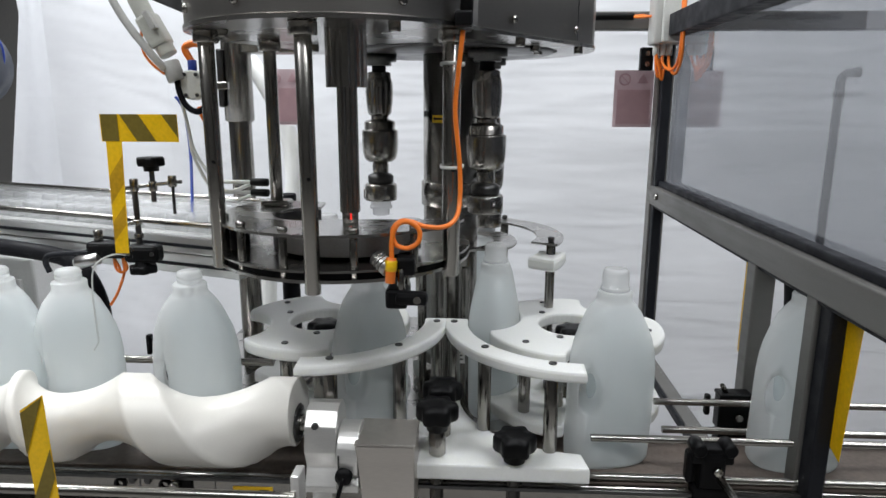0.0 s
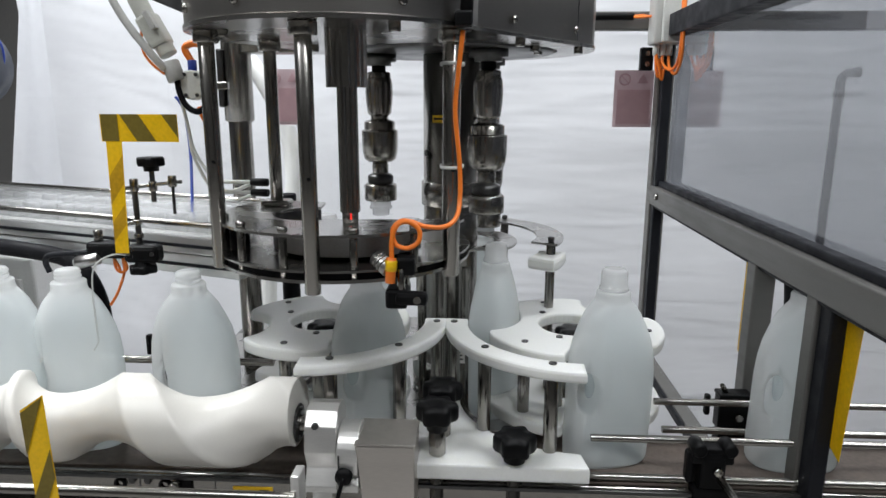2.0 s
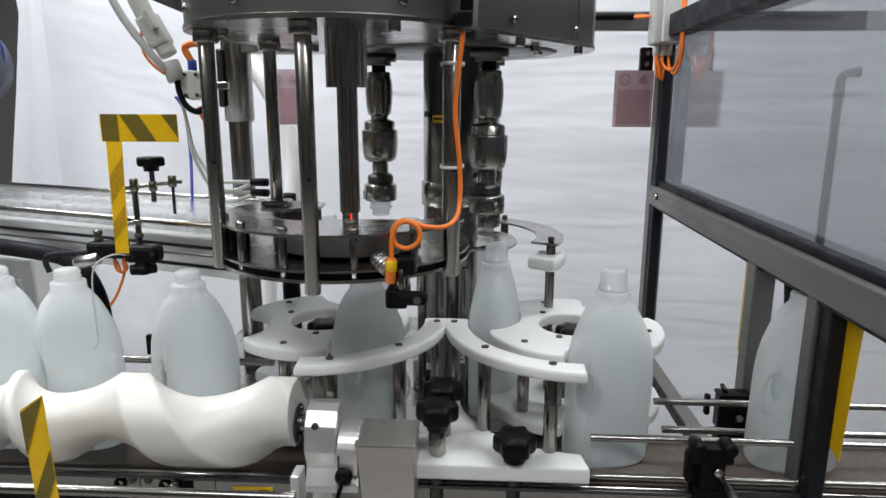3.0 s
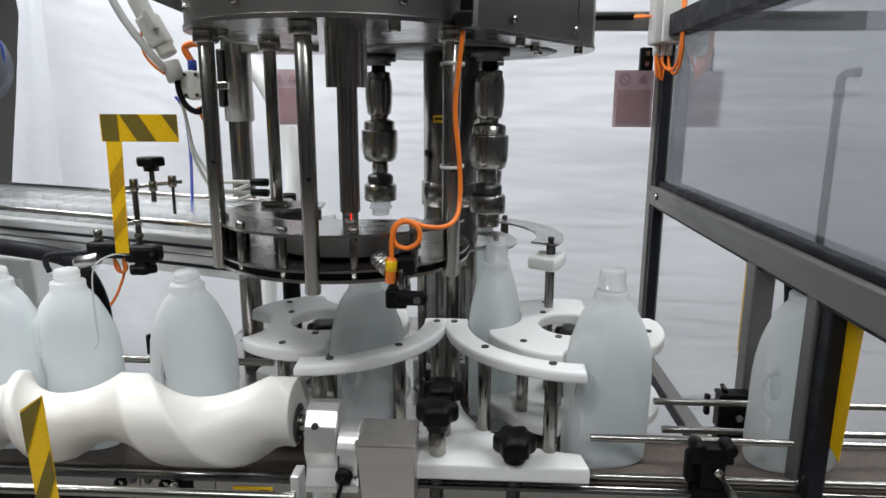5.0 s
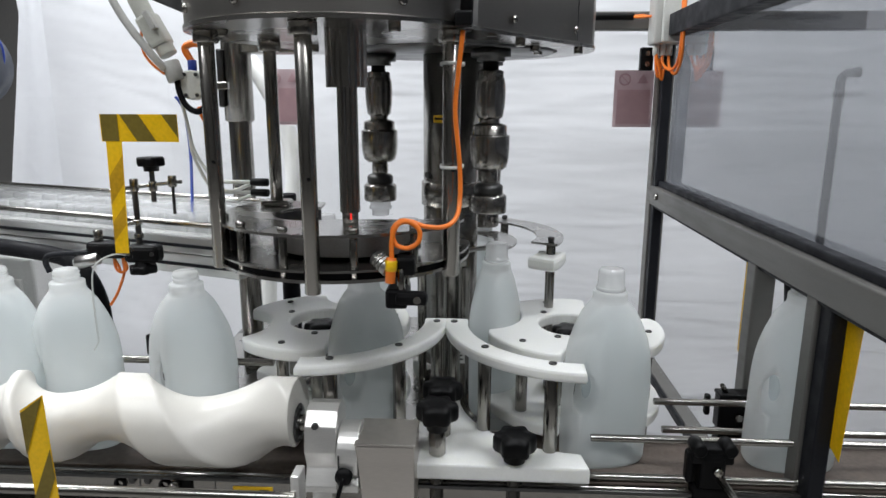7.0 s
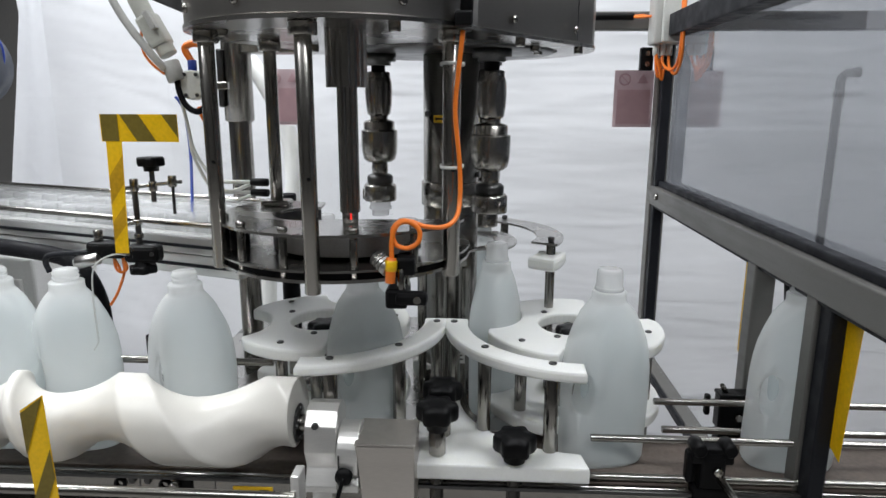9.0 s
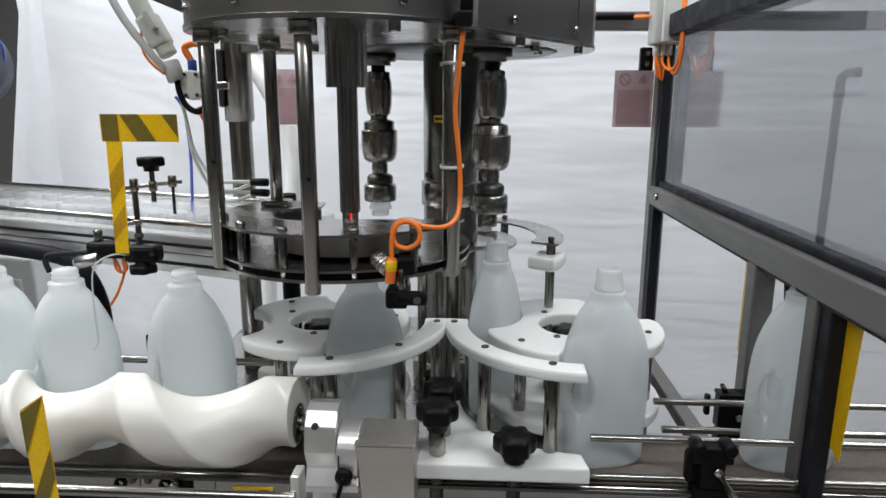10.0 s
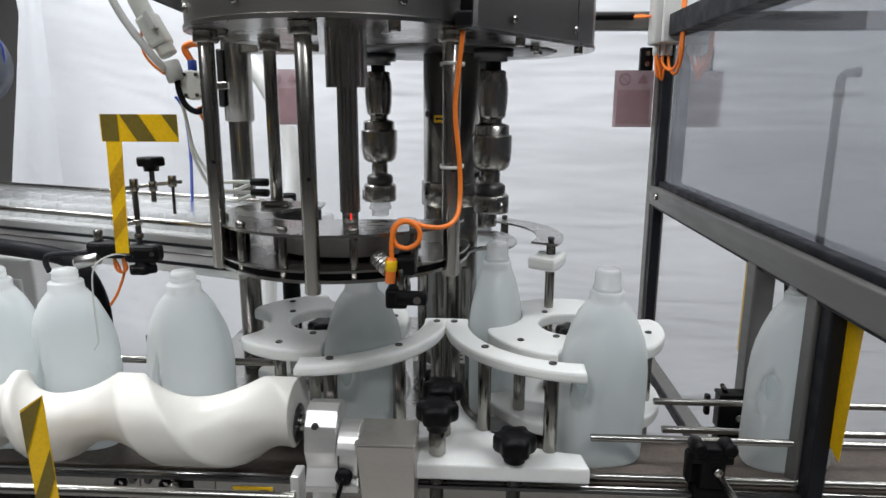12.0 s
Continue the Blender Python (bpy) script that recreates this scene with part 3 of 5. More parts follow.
for x, y, a in [(RING_X + 0.206 * math.cos(radians(a)), 0.955 + 0.206 * math.sin(radians(a)), a) for a in (216, 247, 302)] + [(0.047, 0.951, -19), (0.150, 1.087, -19)]:
    wpart("screw", lathe(B(), [(0.0055, 0), (0.006, 0.002), (0.004, 0.005)], pose(x, y, HEAD_Z + 0.022, 0, 90, a), 12), HEADSTEEL, head)
for x, y in ((-0.33, 0.86), (-0.10, 0.80), (0.06, 1.0), (0.10, 1.16), (-0.06, 0.99), (0.165, 1.14), (-0.27, 1.10), (0.09, 1.10)):
    wpart("bolt", lathe(B(), [(0.007, 0), (0.0075, 0.002), (0.0075, 0.010)], pose(x, y, HEAD_Z - 0.0098), 6), STEEL, head)

# ---- turret: column and three capping heads, turning clockwise ----
turret = thing("turret", "upright steel turret column with three capping heads", "capping turret", at=(TURN_X, TURN_Y, 0.93))
T = lambda z: z - 0.93
part("column", lathe(B(), [(0.049, 0), (0.052, 0.003), (0.052, T(1.60))], None, 40), STEEL, turret)
part("sleeve", lathe(B(), [(0.052, T(1.30)), (0.056, T(1.302)), (0.056, T(1.345)), (0.052, T(1.347))], None, 40), STEEL, turret)
notches = []
for i in range(120):
    a = 360 * i / 120
    r = 0.128
    for k in range(3):
        dx, dy = 0.128 * math.cos(radians(a)) - PITCH_R * math.cos(radians(120 * k)), 0.128 * math.sin(radians(a)) - PITCH_R * math.sin(radians(120 * k))
        d = math.hypot(dx, dy)
        if d < 0.036:
            r = 0.128 - math.sqrt(max(0.036 ** 2 - d * d, 0)) * 0.8
    notches.append((r * math.cos(radians(a)), r * math.sin(radians(a))))
part("neck_plate", slab(B(), notches, T(1.228), T(1.232), 0, [circle(0, 0, 0.085, 30, 390, 24)]), PLATE, turret, "thin stainless neck plate with three notches")
for k in range(3):
    a = radians(120 * k + 60)
    part("strut", rod(B(), (0.10 * math.cos(a), 0.10 * math.sin(a), T(1.15)), (0.10 * math.cos(a), 0.10 * math.sin(a), T(1.229)), 0.008), STEEL, turret)
for k, zc in ((0, 1.40), (1, 1.47), (2, 1.36)):
    part("bolt", lathe(B(), [(0.005, 0), (0.006, 0.002), (0.006, 0.006)], pose(0, 0, 0, 0, 0, 120 * k + 40) @ pose(0.052, 0, T(zc), 0, 90, 0), 8), DARKSTEEL, turret)
    m = pose(0, 0, 0, 0, 0, 120 * k + 65)
    bm = B()
    for i in range(6):
        a = radians(-12 + 4 * i)
        b = radians(-8 + 4 * i)
        q = [(0.0525 * math.cos(w), 0.0525 * math.sin(w), T(h)) for w, h in ((a, 1.455), (b, 1.455), (b, 1.468), (a, 1.468))]
        bm.faces.new([bm.verts.new(m @ Vector(p)) for p in q])
    tp = part("marker_tape", bm, YELLOW, turret, "small yellow tape with a black arrow")
    bm = B()
    for i in range(5):
        a, b = radians(-9 + 4 * i), radians(-5 + 4 * i)
        h = 0.0016 if i else 0.004
        q = [(0.0530 * math.cos(w), 0.0530 * math.sin(w), T(z_)) for w, z_ in ((a, 1.4615 - (h if i else 0.0004)), (b, 1.4615 - h), (b, 1.4615 + h), (a, 1.4615 + (h if i else 0.0004)))]
        bm.faces.new([bm.verts.new(m @ Vector(p)) for p in q])
    part("arrow", bm, BLACK, tp, "black arrow")
digit = bpy.data.curves.new("digit", "FONT")
digit.body, digit.size, digit.extrude, digit.align_x = "3", 0.022, 0.0004, "CENTER"
digit.materials.append(BLACK)
dg = new("digit", digit)
dg.parent = turret
dg.matrix_basis = pose(0, 0, 0, 0, 0, 9) @ pose(0.0526, 0, T(1.325), 90, 0, 90)
part("carrier", lathe(B(), [(0.05, T(1.576)), (0.180, T(1.576)), (0.184, T(1.579)), (0.184, T(1.5840)), (0.05, T(1.5840))], None, 64), DARKSTEEL, turret, "dark steel carrier disc")

base = thing("pedestal", "fixed steel pedestal under the turret with a printed label", "pedestal", at=(TURN_X, TURN_Y, 0.93))
wpart("bearing_housing", lathe(B(), [(0.072, 0), (0.075, 0.004), (0.075, 0.050), (0.060, 0.058), (0.056, 0.060), (0.0535, 0.060)], pose(TURN_X, TURN_Y, 0.931), 40), STEEL, base)
for a in (232, 262, 292):
    x, y = TURN_X + 0.082 * math.cos(radians(a)), TURN_Y + 0.082 * math.sin(radians(a))
    wpart("support_rod", rod(B(), (x, y, 0.931), (x, y, 1.195), 0.0085), STEEL, base)
lab = wpart("label", box(B(), 0.018, 0.002, 0.062, -0.027, 1.118, 1.055, bevel=0), LABEL, base, "white printed paper label")
for i in range(7):
    part("print_bar", box(B(), 0.012 - 0.003 * (i % 3), 0.001, 0.003, -0.027, 1.1166, 1.032 + 0.0075 * i), DARKSTEEL, lab)
wpart("label_holder", box(B(), 0.022, 0.008, 0.16, -0.027, 1.123, 1.01, bevel=0.002), STEEL, base)

heads = []
for k in range(3):
    hd = part("capping_head", lathe(B(), [(0.012, -0.02), (0.014, -0.040), (0.023, -0.0385), (0.0295, -0.033), (0.0325, -0.022), (0.0338, -0.006), (0.0340, 0.018), (0.0332, 0.0205), (0.0296, 0.0210), (0.0290, 0.0220), (0.0290, 0.0350), (0.0265, 0.0375), (0.016, 0.041)], None, 36), HEADSTEEL, turret, "polished steel torque capping head")
    part("spindle", lathe(B(), [(0.013, 0.125), (0.013, 0.24)], None, 24), RUBBER, hd, "black spindle")
    part("flange", lathe(B(), [(0.022, T(1.556)), (0.0235, T(1.557)), (0.0235, T(1.563)), (0.033, T(1.5635)), (0.033, T(1.5765))], pose(0, 0, 0, 0, 0, 120 * k) @ pose(PITCH_R, 0, 0), 32), DARKSTEEL, turret)
    bm = B()
    seg = 48
    rings = []
    for r, z, f in ((0.020, 0.048, 0), (0.022, 0.052, 0.4), (0.0245, 0.070, 1), (0.0255, 0.090, 1), (0.0245, 0.108, 1), (0.0225, 0.114, 0.4), (0.0215, 0.116, 0), (0.0215, 0.124, 0), (0.018, 0.126, 0)):
        rings.append([bm.verts.new(((r - 0.0014 * f * (i % 8 in (0, 1))) * math.cos(2 * math.pi * i / seg), (r - 0.0014 * f * (i % 8 in (0, 1))) * math.sin(2 * math.pi * i / seg), z)) for i in range(seg)])
    for a, b in zip(rings, rings[1:]):
        for i in range(seg):
            f = bm.faces.new((a[i], a[(i + 1) % seg], b[(i + 1) % seg], b[i]))
            f.smooth = i % 8 not in (0, 1, 7)
    bm.faces.new(rings[0][::-1])
    bm.faces.new(rings[-1])
    part("coupling", bm, HEADSTEEL, hd, "fluted steel coupling")
    part("neck", lathe(B(), [(0.015, 0.038), (0.0165, 0.042), (0.0165, 0.050)], None, 24), HEADSTEEL, hd)
    part("stem", lathe(B(), [(0.014, -0.064), (0.015, -0.058), (0.0155, -0.045), (0.013, -0.034)], None, 24), HEADSTEEL, hd)
    part("collar", lathe(B(), [(0.021, -0.080), (0.0245, -0.078), (0.0245, -0.066), (0.020, -0.062), (0.014, -0.060)], None, 28), DARKSTEEL, hd)
    bm = B()
    lathe(bm, [(0.0245, -0.100), (0.027, -0.112), (0.030, -0.112), (0.031, -0.108), (0.031, -0.084), (0.028, -0.080), (0.02, -0.080)], None, 36, False)
    part("chuck", bm, HEADSTEEL, hd, "dark polished steel chuck")
    part("grip_pin", lathe(B(), [(0.004, -0.110), (0.004, -0.09)], pose(0.030, 0, 0), 8), STEEL, hd)
    heads.append(hd)

# ---- star wheels ----


def star_outline():
    out = []
    for i in range(240):
        a = 2 * math.pi * i / 240
        r = 0.152
        # pockets at 0, 120 and 240 degrees, shaped to the bottle's oval
        w = (math.degrees(a) + 60) % 120 - 60
        lo_, hi_ = 0.0, 0.152
        inside = lambda q: (q * math.sin(radians(w)) / 0.066) ** 2 + ((q * math.cos(radians(w)) - PITCH_R) / 0.046) ** 2 < 1
        q = 0.08
        while q < 0.152 and not inside(q):
            q += 0.0005
        r = min(r, q)
        if q >= 0.152:
            r = 0.152 - 0.010 * max(0.0, (38 - abs(w)) / 12.0) ** 2 if abs(w) < 38 else 0.152
        out.append((r * math.cos(a), r * math.sin(a)))
    return out


def star_wheel(cx, label):
    s = thing("star_wheel", label, "star wheel", "white star wheels", at=(cx, STAR_Y, 0.96))
    z = 0.96
    up = part("upper_plate", slab(B(), star_outline(), 1.100 - z, 1.120 - z, 0.004, [circle(0, 0, 0.056, 0, 360, 40)]), WHITE, s)
    part("lower_plate", slab(B(), star_outline(), 0.982 - z, 1.002 - z, 0.004), WHITE, s)
    for k in range(3):
        a = radians(120 * k + 60)
        for r, q in ((0.126, a), (0.074, a + 0.35)):
            part("spacer", rod(B(), (r * math.cos(q), r * math.sin(q), 1.0 - z), (r * math.cos(q), r * math.sin(q), 1.101 - z), 0.0095), STEEL, s)
            part("screw", lathe(B(), [(0.0055, 0), (0.0055, 0.002), (0.003, 0.002), (0.003, 0.001)], pose(r * math.cos(q), r * math.sin(q), 1.1198 - z), 12), DARKSTEEL, up)
    part("hub", lathe(B(), [(0.045, 0.0), (0.045, 0.05), (0.03, 0.055), (0.03, 0.080)], None, 32), STEEL, s)
    part("knob", knob(B(), pose(0.004, 0, 1.090 - z), 0.027, 0.024), BLACK, s, "black hand knob")
    part("knob_stem", rod(B(), (0.004, 0, 1.03 - z), (0.004, 0, 1.087 - z), 0.010), DARKSTEEL, s)
    return s


star_in = star_wheel(IN_X, "white plastic infeed star wheel with three bottle pockets")
star_out = star_wheel(OUT_X, "white plastic outfeed star wheel with three bottle pockets")

# ---- timing screw ----
V_OUT = 2 * math.pi * PITCH_R / 3
V_IN = 0.115


def infeed_x(s):
    """The place along the belt of a bottle s periods before it meets the infeed star."""
    if s > -0.3:
        return IN_X + V_OUT * s
    a = IN_X - 0.3 * V_OUT
    if s > -1.8:
        w = -0.3 - s
        return a - V_OUT * w + (V_OUT - V_IN) * w * w / (2 * 1.5)
    return a - (V_OUT + V_IN) / 2 * 1.5 + V_IN * (s + 1.8)


def infeed_s(x):
    lo_, hi_ = -14.0, 0.3
    for _ in range(40):
        mid = (lo_ + hi_) / 2
        if infeed_x(mid) < x:
            lo_ = mid
        else:
            hi_ = mid
    return (lo_ + hi_) / 2


screw = thing("timing_screw", "white plastic timing screw with a deep spiral groove", "timing screw", at=(0, SCREW_Y, SCREW_Z))
bm = B()
NX, NA = 240, 72
X0, X1 = -1.02, -0.252
rings = []
for i in range(NX + 1):
    x = X0 + (X1 - X0) * i / NX
    s = infeed_s(x + 0.008)
    ring = []
    for j in range(NA):
        al = 2 * math.pi * j / NA
        # al: 0 at the bottles' side, rising over the top
        w = (s - al / (2 * math.pi) + 0.5) % 1.0 - 0.5
        gap = (infeed_x(s + 0.5) - infeed_x(s - 0.5))
        fit = min(1.0, 0.96 * gap / 0.176)
        half = fit * (0.104 if w > 0 else 0.072) / gap
        g = max(0.0, 1 - (w / half) ** 2)
        r = 0.0645 - 0.032 * g ** (1.05 if w > 0 else 0.8)
        ring.append(bm.verts.new((x, r * math.cos(al), r * math.sin(al))))
    rings.append(ring)
for a, b in zip(rings, rings[1:]):
    for j in range(NA):
        f = bm.faces.new((a[j], a[(j + 1) % NA], b[(j + 1) % NA], b[j]))
        f.smooth = True
bm.faces.new(rings[0])
bm.faces.new(rings[-1][::-1])
part("thread", bm, SCREWWHITE, screw)
part("shaft", rod(B(), (-0.30, 0, 0), (-0.20, 0, 0), 0.0125), STEEL, screw, "bright steel shaft")
bm = lathe(B(), [(0.0126, 0), (0.026, 0), (0.028, 0.001), (0.026, 0.003), (0.0126, 0.003)], pose(-0.2515, 0, 0, 0, 90, 0), 28, False)
for k in range(4):
    lathe(bm, [(0.004, 0), (0.004, 0.006)], pose(-0.2515, 0.021 * math.cos(k * 1.57 + 0.4), 0.021 * math.sin(k * 1.57 + 0.4), 0, 90, 0), 8)
part("end_boss", bm, DARKSTEEL, screw, "dark bolted shaft boss")

# ---- bottles ----
BOTTLE_H = 0.288


def oval(hx, hy, z, dx=0.0, n=2.35, seg=40):
    out = []
    for i in range(seg):
        a = 2 * math.pi * i / seg
        c, s = math.cos(a), math.sin(a)
        k = (abs(c) ** n + abs(s) ** n) ** (-1 / n)
        out.append(Vector((dx + hx * k * c, hy * k * s, z)))
    return out


def loft(bm, rows, close_top=True):
    rings = [[bm.verts.new(p) for p in row] for row in rows]
    n = len(rings[0])
    for a, b in zip(rings, rings[1:]):
        for i in range(n):
            f = bm.faces.new((a[i], a[(i + 1) % n], b[(i + 1) % n], b[i]))
            f.smooth = True
    bm.faces.new(rings[0][::-1])
    if close_top:
        bm.faces.new(rings[-1])
    return bm


BODY = ((0.058, 0.034, 0.0), (0.0625, 0.0385, 0.002), (0.0650, 0.0408, 0.008), (0.0660, 0.0415, 0.040), (0.0672, 0.0420, 0.085), (0.0680, 0.0425, 0.125), (0.0674, 0.0425, 0.150),
        (0.0648, 0.0415, 0.174), (0.0598, 0.0392, 0.195), (0.0520, 0.0360, 0.216), (0.0415, 0.0322, 0.236), (0.0330, 0.0285, 0.247), (0.0282, 0.0262, 0.2525), (0.0262, 0.0256, 0.2535))
NECK = ((0.0252, 0.0252, 0.2585), (0.0250, 0.0250, 0.2640), (0.0252, 0.0252, 0.2680), (0.0240, 0.0240, 0.2695), (0.0192, 0.0192, 0.2705), (0.0178, 0.0178, 0.2715), (0.0178, 0.0178, 0.2745), (0.0190, 0.0190, 0.2755),
        (0.0190, 0.0190, 0.2775), (0.0176, 0.0176, 0.2785), (0.0176, 0.0176, 0.2810), (0.0188, 0.0188, 0.2820), (0.0188, 0.0188, 0.2840), (0.0174, 0.0174, 0.2855), (0.0166, 0.0166, BOTTLE_H))


def cut_mesh(name, bm, cutter_bm, material):
    """The shape with the cutter taken out of it, as a plain mesh."""
    a, b = finish(name, bm, material), finish("cutter", cutter_bm, material)
    md = a.modifiers.new("cut", "BOOLEAN")
    md.operation, md.object, md.solver = "DIFFERENCE", b, "EXACT"
    bpy.context.view_layer.update()
    me = bpy.data.meshes.new_from_object(a.evaluated_get(bpy.context.evaluated_depsgraph_get()))
    for o in (a, b):
        bpy.data.objects.remove(o)
    me.name = name
    return me


bm = B()
rows = [oval(x, y, z, 0.0, 2.5 if z < 0.2 else 2.2) for x, y, z in BODY] + [oval(x, y, z, 0.0, 2.0) for x, y, z in NECK]
# the handle's side is pinched in
for row in rows:
    for p in row:
        if p.x < -0.029 and 0.06 < p.z < 0.225:
            f = min(1.0, (-0.029 - p.x) / 0.018) * math.sin(math.pi * (p.z - 0.06) / 0.165) ** 0.7
            p.y *= 1 - 0.66 * f
loft(bm, rows)
cut_bm = B()
hole = []
for i in range(24):
    a = 2 * math.pi * i / 24
    hole.append((-0.0425 + 0.0120 * math.cos(a) + 0.003 * math.sin(a), 0.118 + 0.033 * math.sin(a)))
ring0 = [cut_bm.verts.new((x, -0.06, z)) for x, z in hole]
ring1 = [cut_bm.verts.new((x, 0.06, z)) for x, z in hole]
for i in range(24):
    cut_bm.faces.new((ring0[i], ring0[(i + 1) % 24], ring1[(i + 1) % 24], ring1[i]))
cut_bm.faces.new(ring0[::-1])
cut_bm.faces.new(ring1)
bottle_mesh = cut_mesh("shell", bm, cut_bm, HDPE)
for p in bottle_mesh.polygons:
    p.use_smooth = True
bm = B()
loft(bm, [oval(x * 0.72, y - 0.003, z + 0.003, 0.0150 * (1.0 if z < 0.17 else max(0.0, (0.26 - z) / 0.09)), 2.3) for x, y, z in BODY[:10] + ((0.0440, 0.0330, 0.2315),)])
liquid_ob = finish("liquid", bm, LIQUID)
cap_bm = B()
seg = 48
rings = []
for r, z, f in ((0.0150, -0.0130, 0), (0.0162, -0.0125, 0), (0.0164, -0.0010, 0), (0.0208, 0.0, 0), (0.0214, 0.001, 0), (0.0214, 0.0045, 0), (0.0206, 0.0055, 0), (0.0196, 0.0062, 1), (0.0191, 0.026, 1), (0.0184, 0.0298, 0), (0.0165, 0.0320, 0), (0.0120, 0.0330, 0)):
    rings.append([cap_bm.verts.new(((r - 0.00025 * f * (i % 2)) * math.cos(2 * math.pi * i / seg), (r - 0.00025 * f * (i % 2)) * math.sin(2 * math.pi * i / seg), z)) for i in range(seg)])
for a, b in zip(rings, rings[1:]):
    for i in range(seg):
        f = cap_bm.faces.new((a[i], a[(i + 1) % seg], b[(i + 1) % seg], b[i]))
        f.smooth = True
cap_bm.faces.new(rings[-1])
cap_ob = finish("cap_shape", cap_bm, CAPM)
cap_mesh, liquid_mesh = cap_ob.data, liquid_ob.data
for o in (cap_ob, liquid_ob):
    bpy.data.objects.remove(o)

ARC = 127 / 120.0
S1, S2, S3 = ARC, ARC + 254 / 120.0, 2 * ARC + 254 / 120.0
CAP_ON = S1 + (217 - 92) / 120.0


def bottle_place(s):
    """Place and turn of a bottle s periods after it meets the infeed star."""
    if s < 0:
        return infeed_x(s), LINE_Y, 4 * min(1.0, max(0.0, (-0.15 - s) / 0.7))
    if s < S1:
        a = 270 + 120 * s
        return IN_X + PITCH_R * math.cos(radians(a)), STAR_Y + PITCH_R * math.sin(radians(a)), a - 270
    if s < S2:
        a = 217 - 120 * (s - S1)
        return TURN_X + PITCH_R * math.cos(radians(a)), TURN_Y + PITCH_R * math.sin(radians(a)), a - 90
    if s < S3:
        a = 143 + 120 * (s - S2)
        return OUT_X + PITCH_R * math.cos(radians(a)), STAR_Y + PITCH_R * math.sin(radians(a)), a - 270
    return OUT_X + V_OUT * (s - S3), LINE_Y, 20 * math.sin(math.pi * min(1.0, (s - S3) / 0.55))


def head_z(phi):
    """Height of a capping head's clutch at the angle phi round the turret."""
    phi = phi % 360
    keys = ((0, 1.355), (11, 1.350), (90, 1.350), (120, 1.368), (143, 1.406), (158, 1.418), (215, 1.421), (240, 1.418), (311, 1.416), (323, 1.401), (335, 1.386), (348, 1.370), (360, 1.355))
    for (a, za), (b, zb) in zip(keys, keys[1:]):
        if phi <= b:
            return za + (zb - za) * (phi - a) / (b - a)
    return 1.355


def head_phi(t, k):
    return -37 - 120 * (t - T_HEAD) / PERIOD + 120 * k


TIMES = [0.1 * i for i in range(121)]
NUMBERS = range(-8, 17)
bottles, caps = [], []
for n in NUMBERS:
    b = thing("bottle", "milky white plastic bottle with a side handle, filled with pale liquid", "bottle", "bottles on the line", at=(0, 0, 0))
    sh = new("shell", bottle_mesh)
    sh.parent = b
    lq = new("liquid", liquid_mesh)
    lq.parent = b
    tagged(lq, "pale bluish liquid")
    bottles.append(b)
    c = thing("closure", "translucent white domed screw cap with a flange", "cap", "bottle caps", at=(0, 0, 0))
    cs = new("cap_body", cap_mesh)
    cs.parent = c
    caps.append(c)

# ---- neck guide behind the outfeed star ----
ng = thing("neck_guide", "curved stainless neck guide above a white plastic block", "neck guide", at=(0.10, 1.15, 0.93))
wpart("plate", slab(B(), sector(TURN_X, TURN_Y, 0.165, 0.215, -25, 62, 30), 1.240, 1.244), PLATE, ng, "bright curved stainless plate")
wpart("block", slab(B(), sector(TURN_X, TURN_Y, 0.170, 0.222, -33, -12, 16), 1.198, 1.221, 0.006), WHITE, ng, "white plastic guide block")
for a in (-20, 56):
    x, y = TURN_X + 0.198 * math.cos(radians(a)), TURN_Y + 0.198 * math.sin(radians(a))
    p = wpart("post", rod(B(), (x, y, 0.93), (x, y, 1.241), 0.0085), STEEL, ng)
    part("bolt", lathe(B(), [(0.005, 0), (0.006, 0.002), (0.006, 0.007), (0.004, 0.009)], pose(x, y, 1.244), 6), DARKSTEEL, p)
# tie rod with a black end, behind the turret
tie = thing("tie_rod", "thin upright aluminium tube with a black end fitting", "tube", at=(0.025, 1.52, 0.93))
wpart("tube", rod(B(), (0.025, 1.52, 0.93), (0.025, 1.52, 1.53), 0.0125), ALU, tie)
wpart("end_fitting", box(B(), 0.028, 0.028, 0.05, 0.025, 1.52, 1.545, bevel=0.006), BLACK, tie)
wpart("screw", lathe(B(), [(0.006, 0), (0.006, 0.003)], pose(0.025, 1.506, 1.555, 90, 0, 0), 12), STEEL, tie)
# rear pillars of the machine
for x, y, r, z1, lab in ((-0.475, 1.30, 0.0225, 1.72, "thick polished steel pillar at the back of the capper"), (-0.405, 1.36, 0.019, 1.30, "black square pillar behind the infeed star")):
    p = thing("pillar", lab, "pillar", "machine pillars", at=(x, y, 0.93))
    wpart("shaft", rod(B(), (x, y, 0.93), (x, y, z1), r, 28), RUBBER if r < 0.02 else STEEL, p)
    if x == -0.475:
        wpart("sleeve", rod(B(), (x, y, 1.452), (x, y, 1.72), 0.0285, 28), STEEL, p)
        wpart("bracket", box(B(), 0.16, 0.05, 0.022, x + 0.105, y - 0.02, 1.592, bevel=0.003), STEEL, p)
        wpart("strip", box(B(), 0.012, 0.01, 0.11, x - 0.024, y - 0.024, 1.535, bevel=0.003), DARKSTEEL, p)

# ---- enclosure frame with panels ----
enc = thing("enclosure_frame", "dark aluminium guard frame with clear panels", "guard frame", at=(PANEL_X, 1.3, 0))


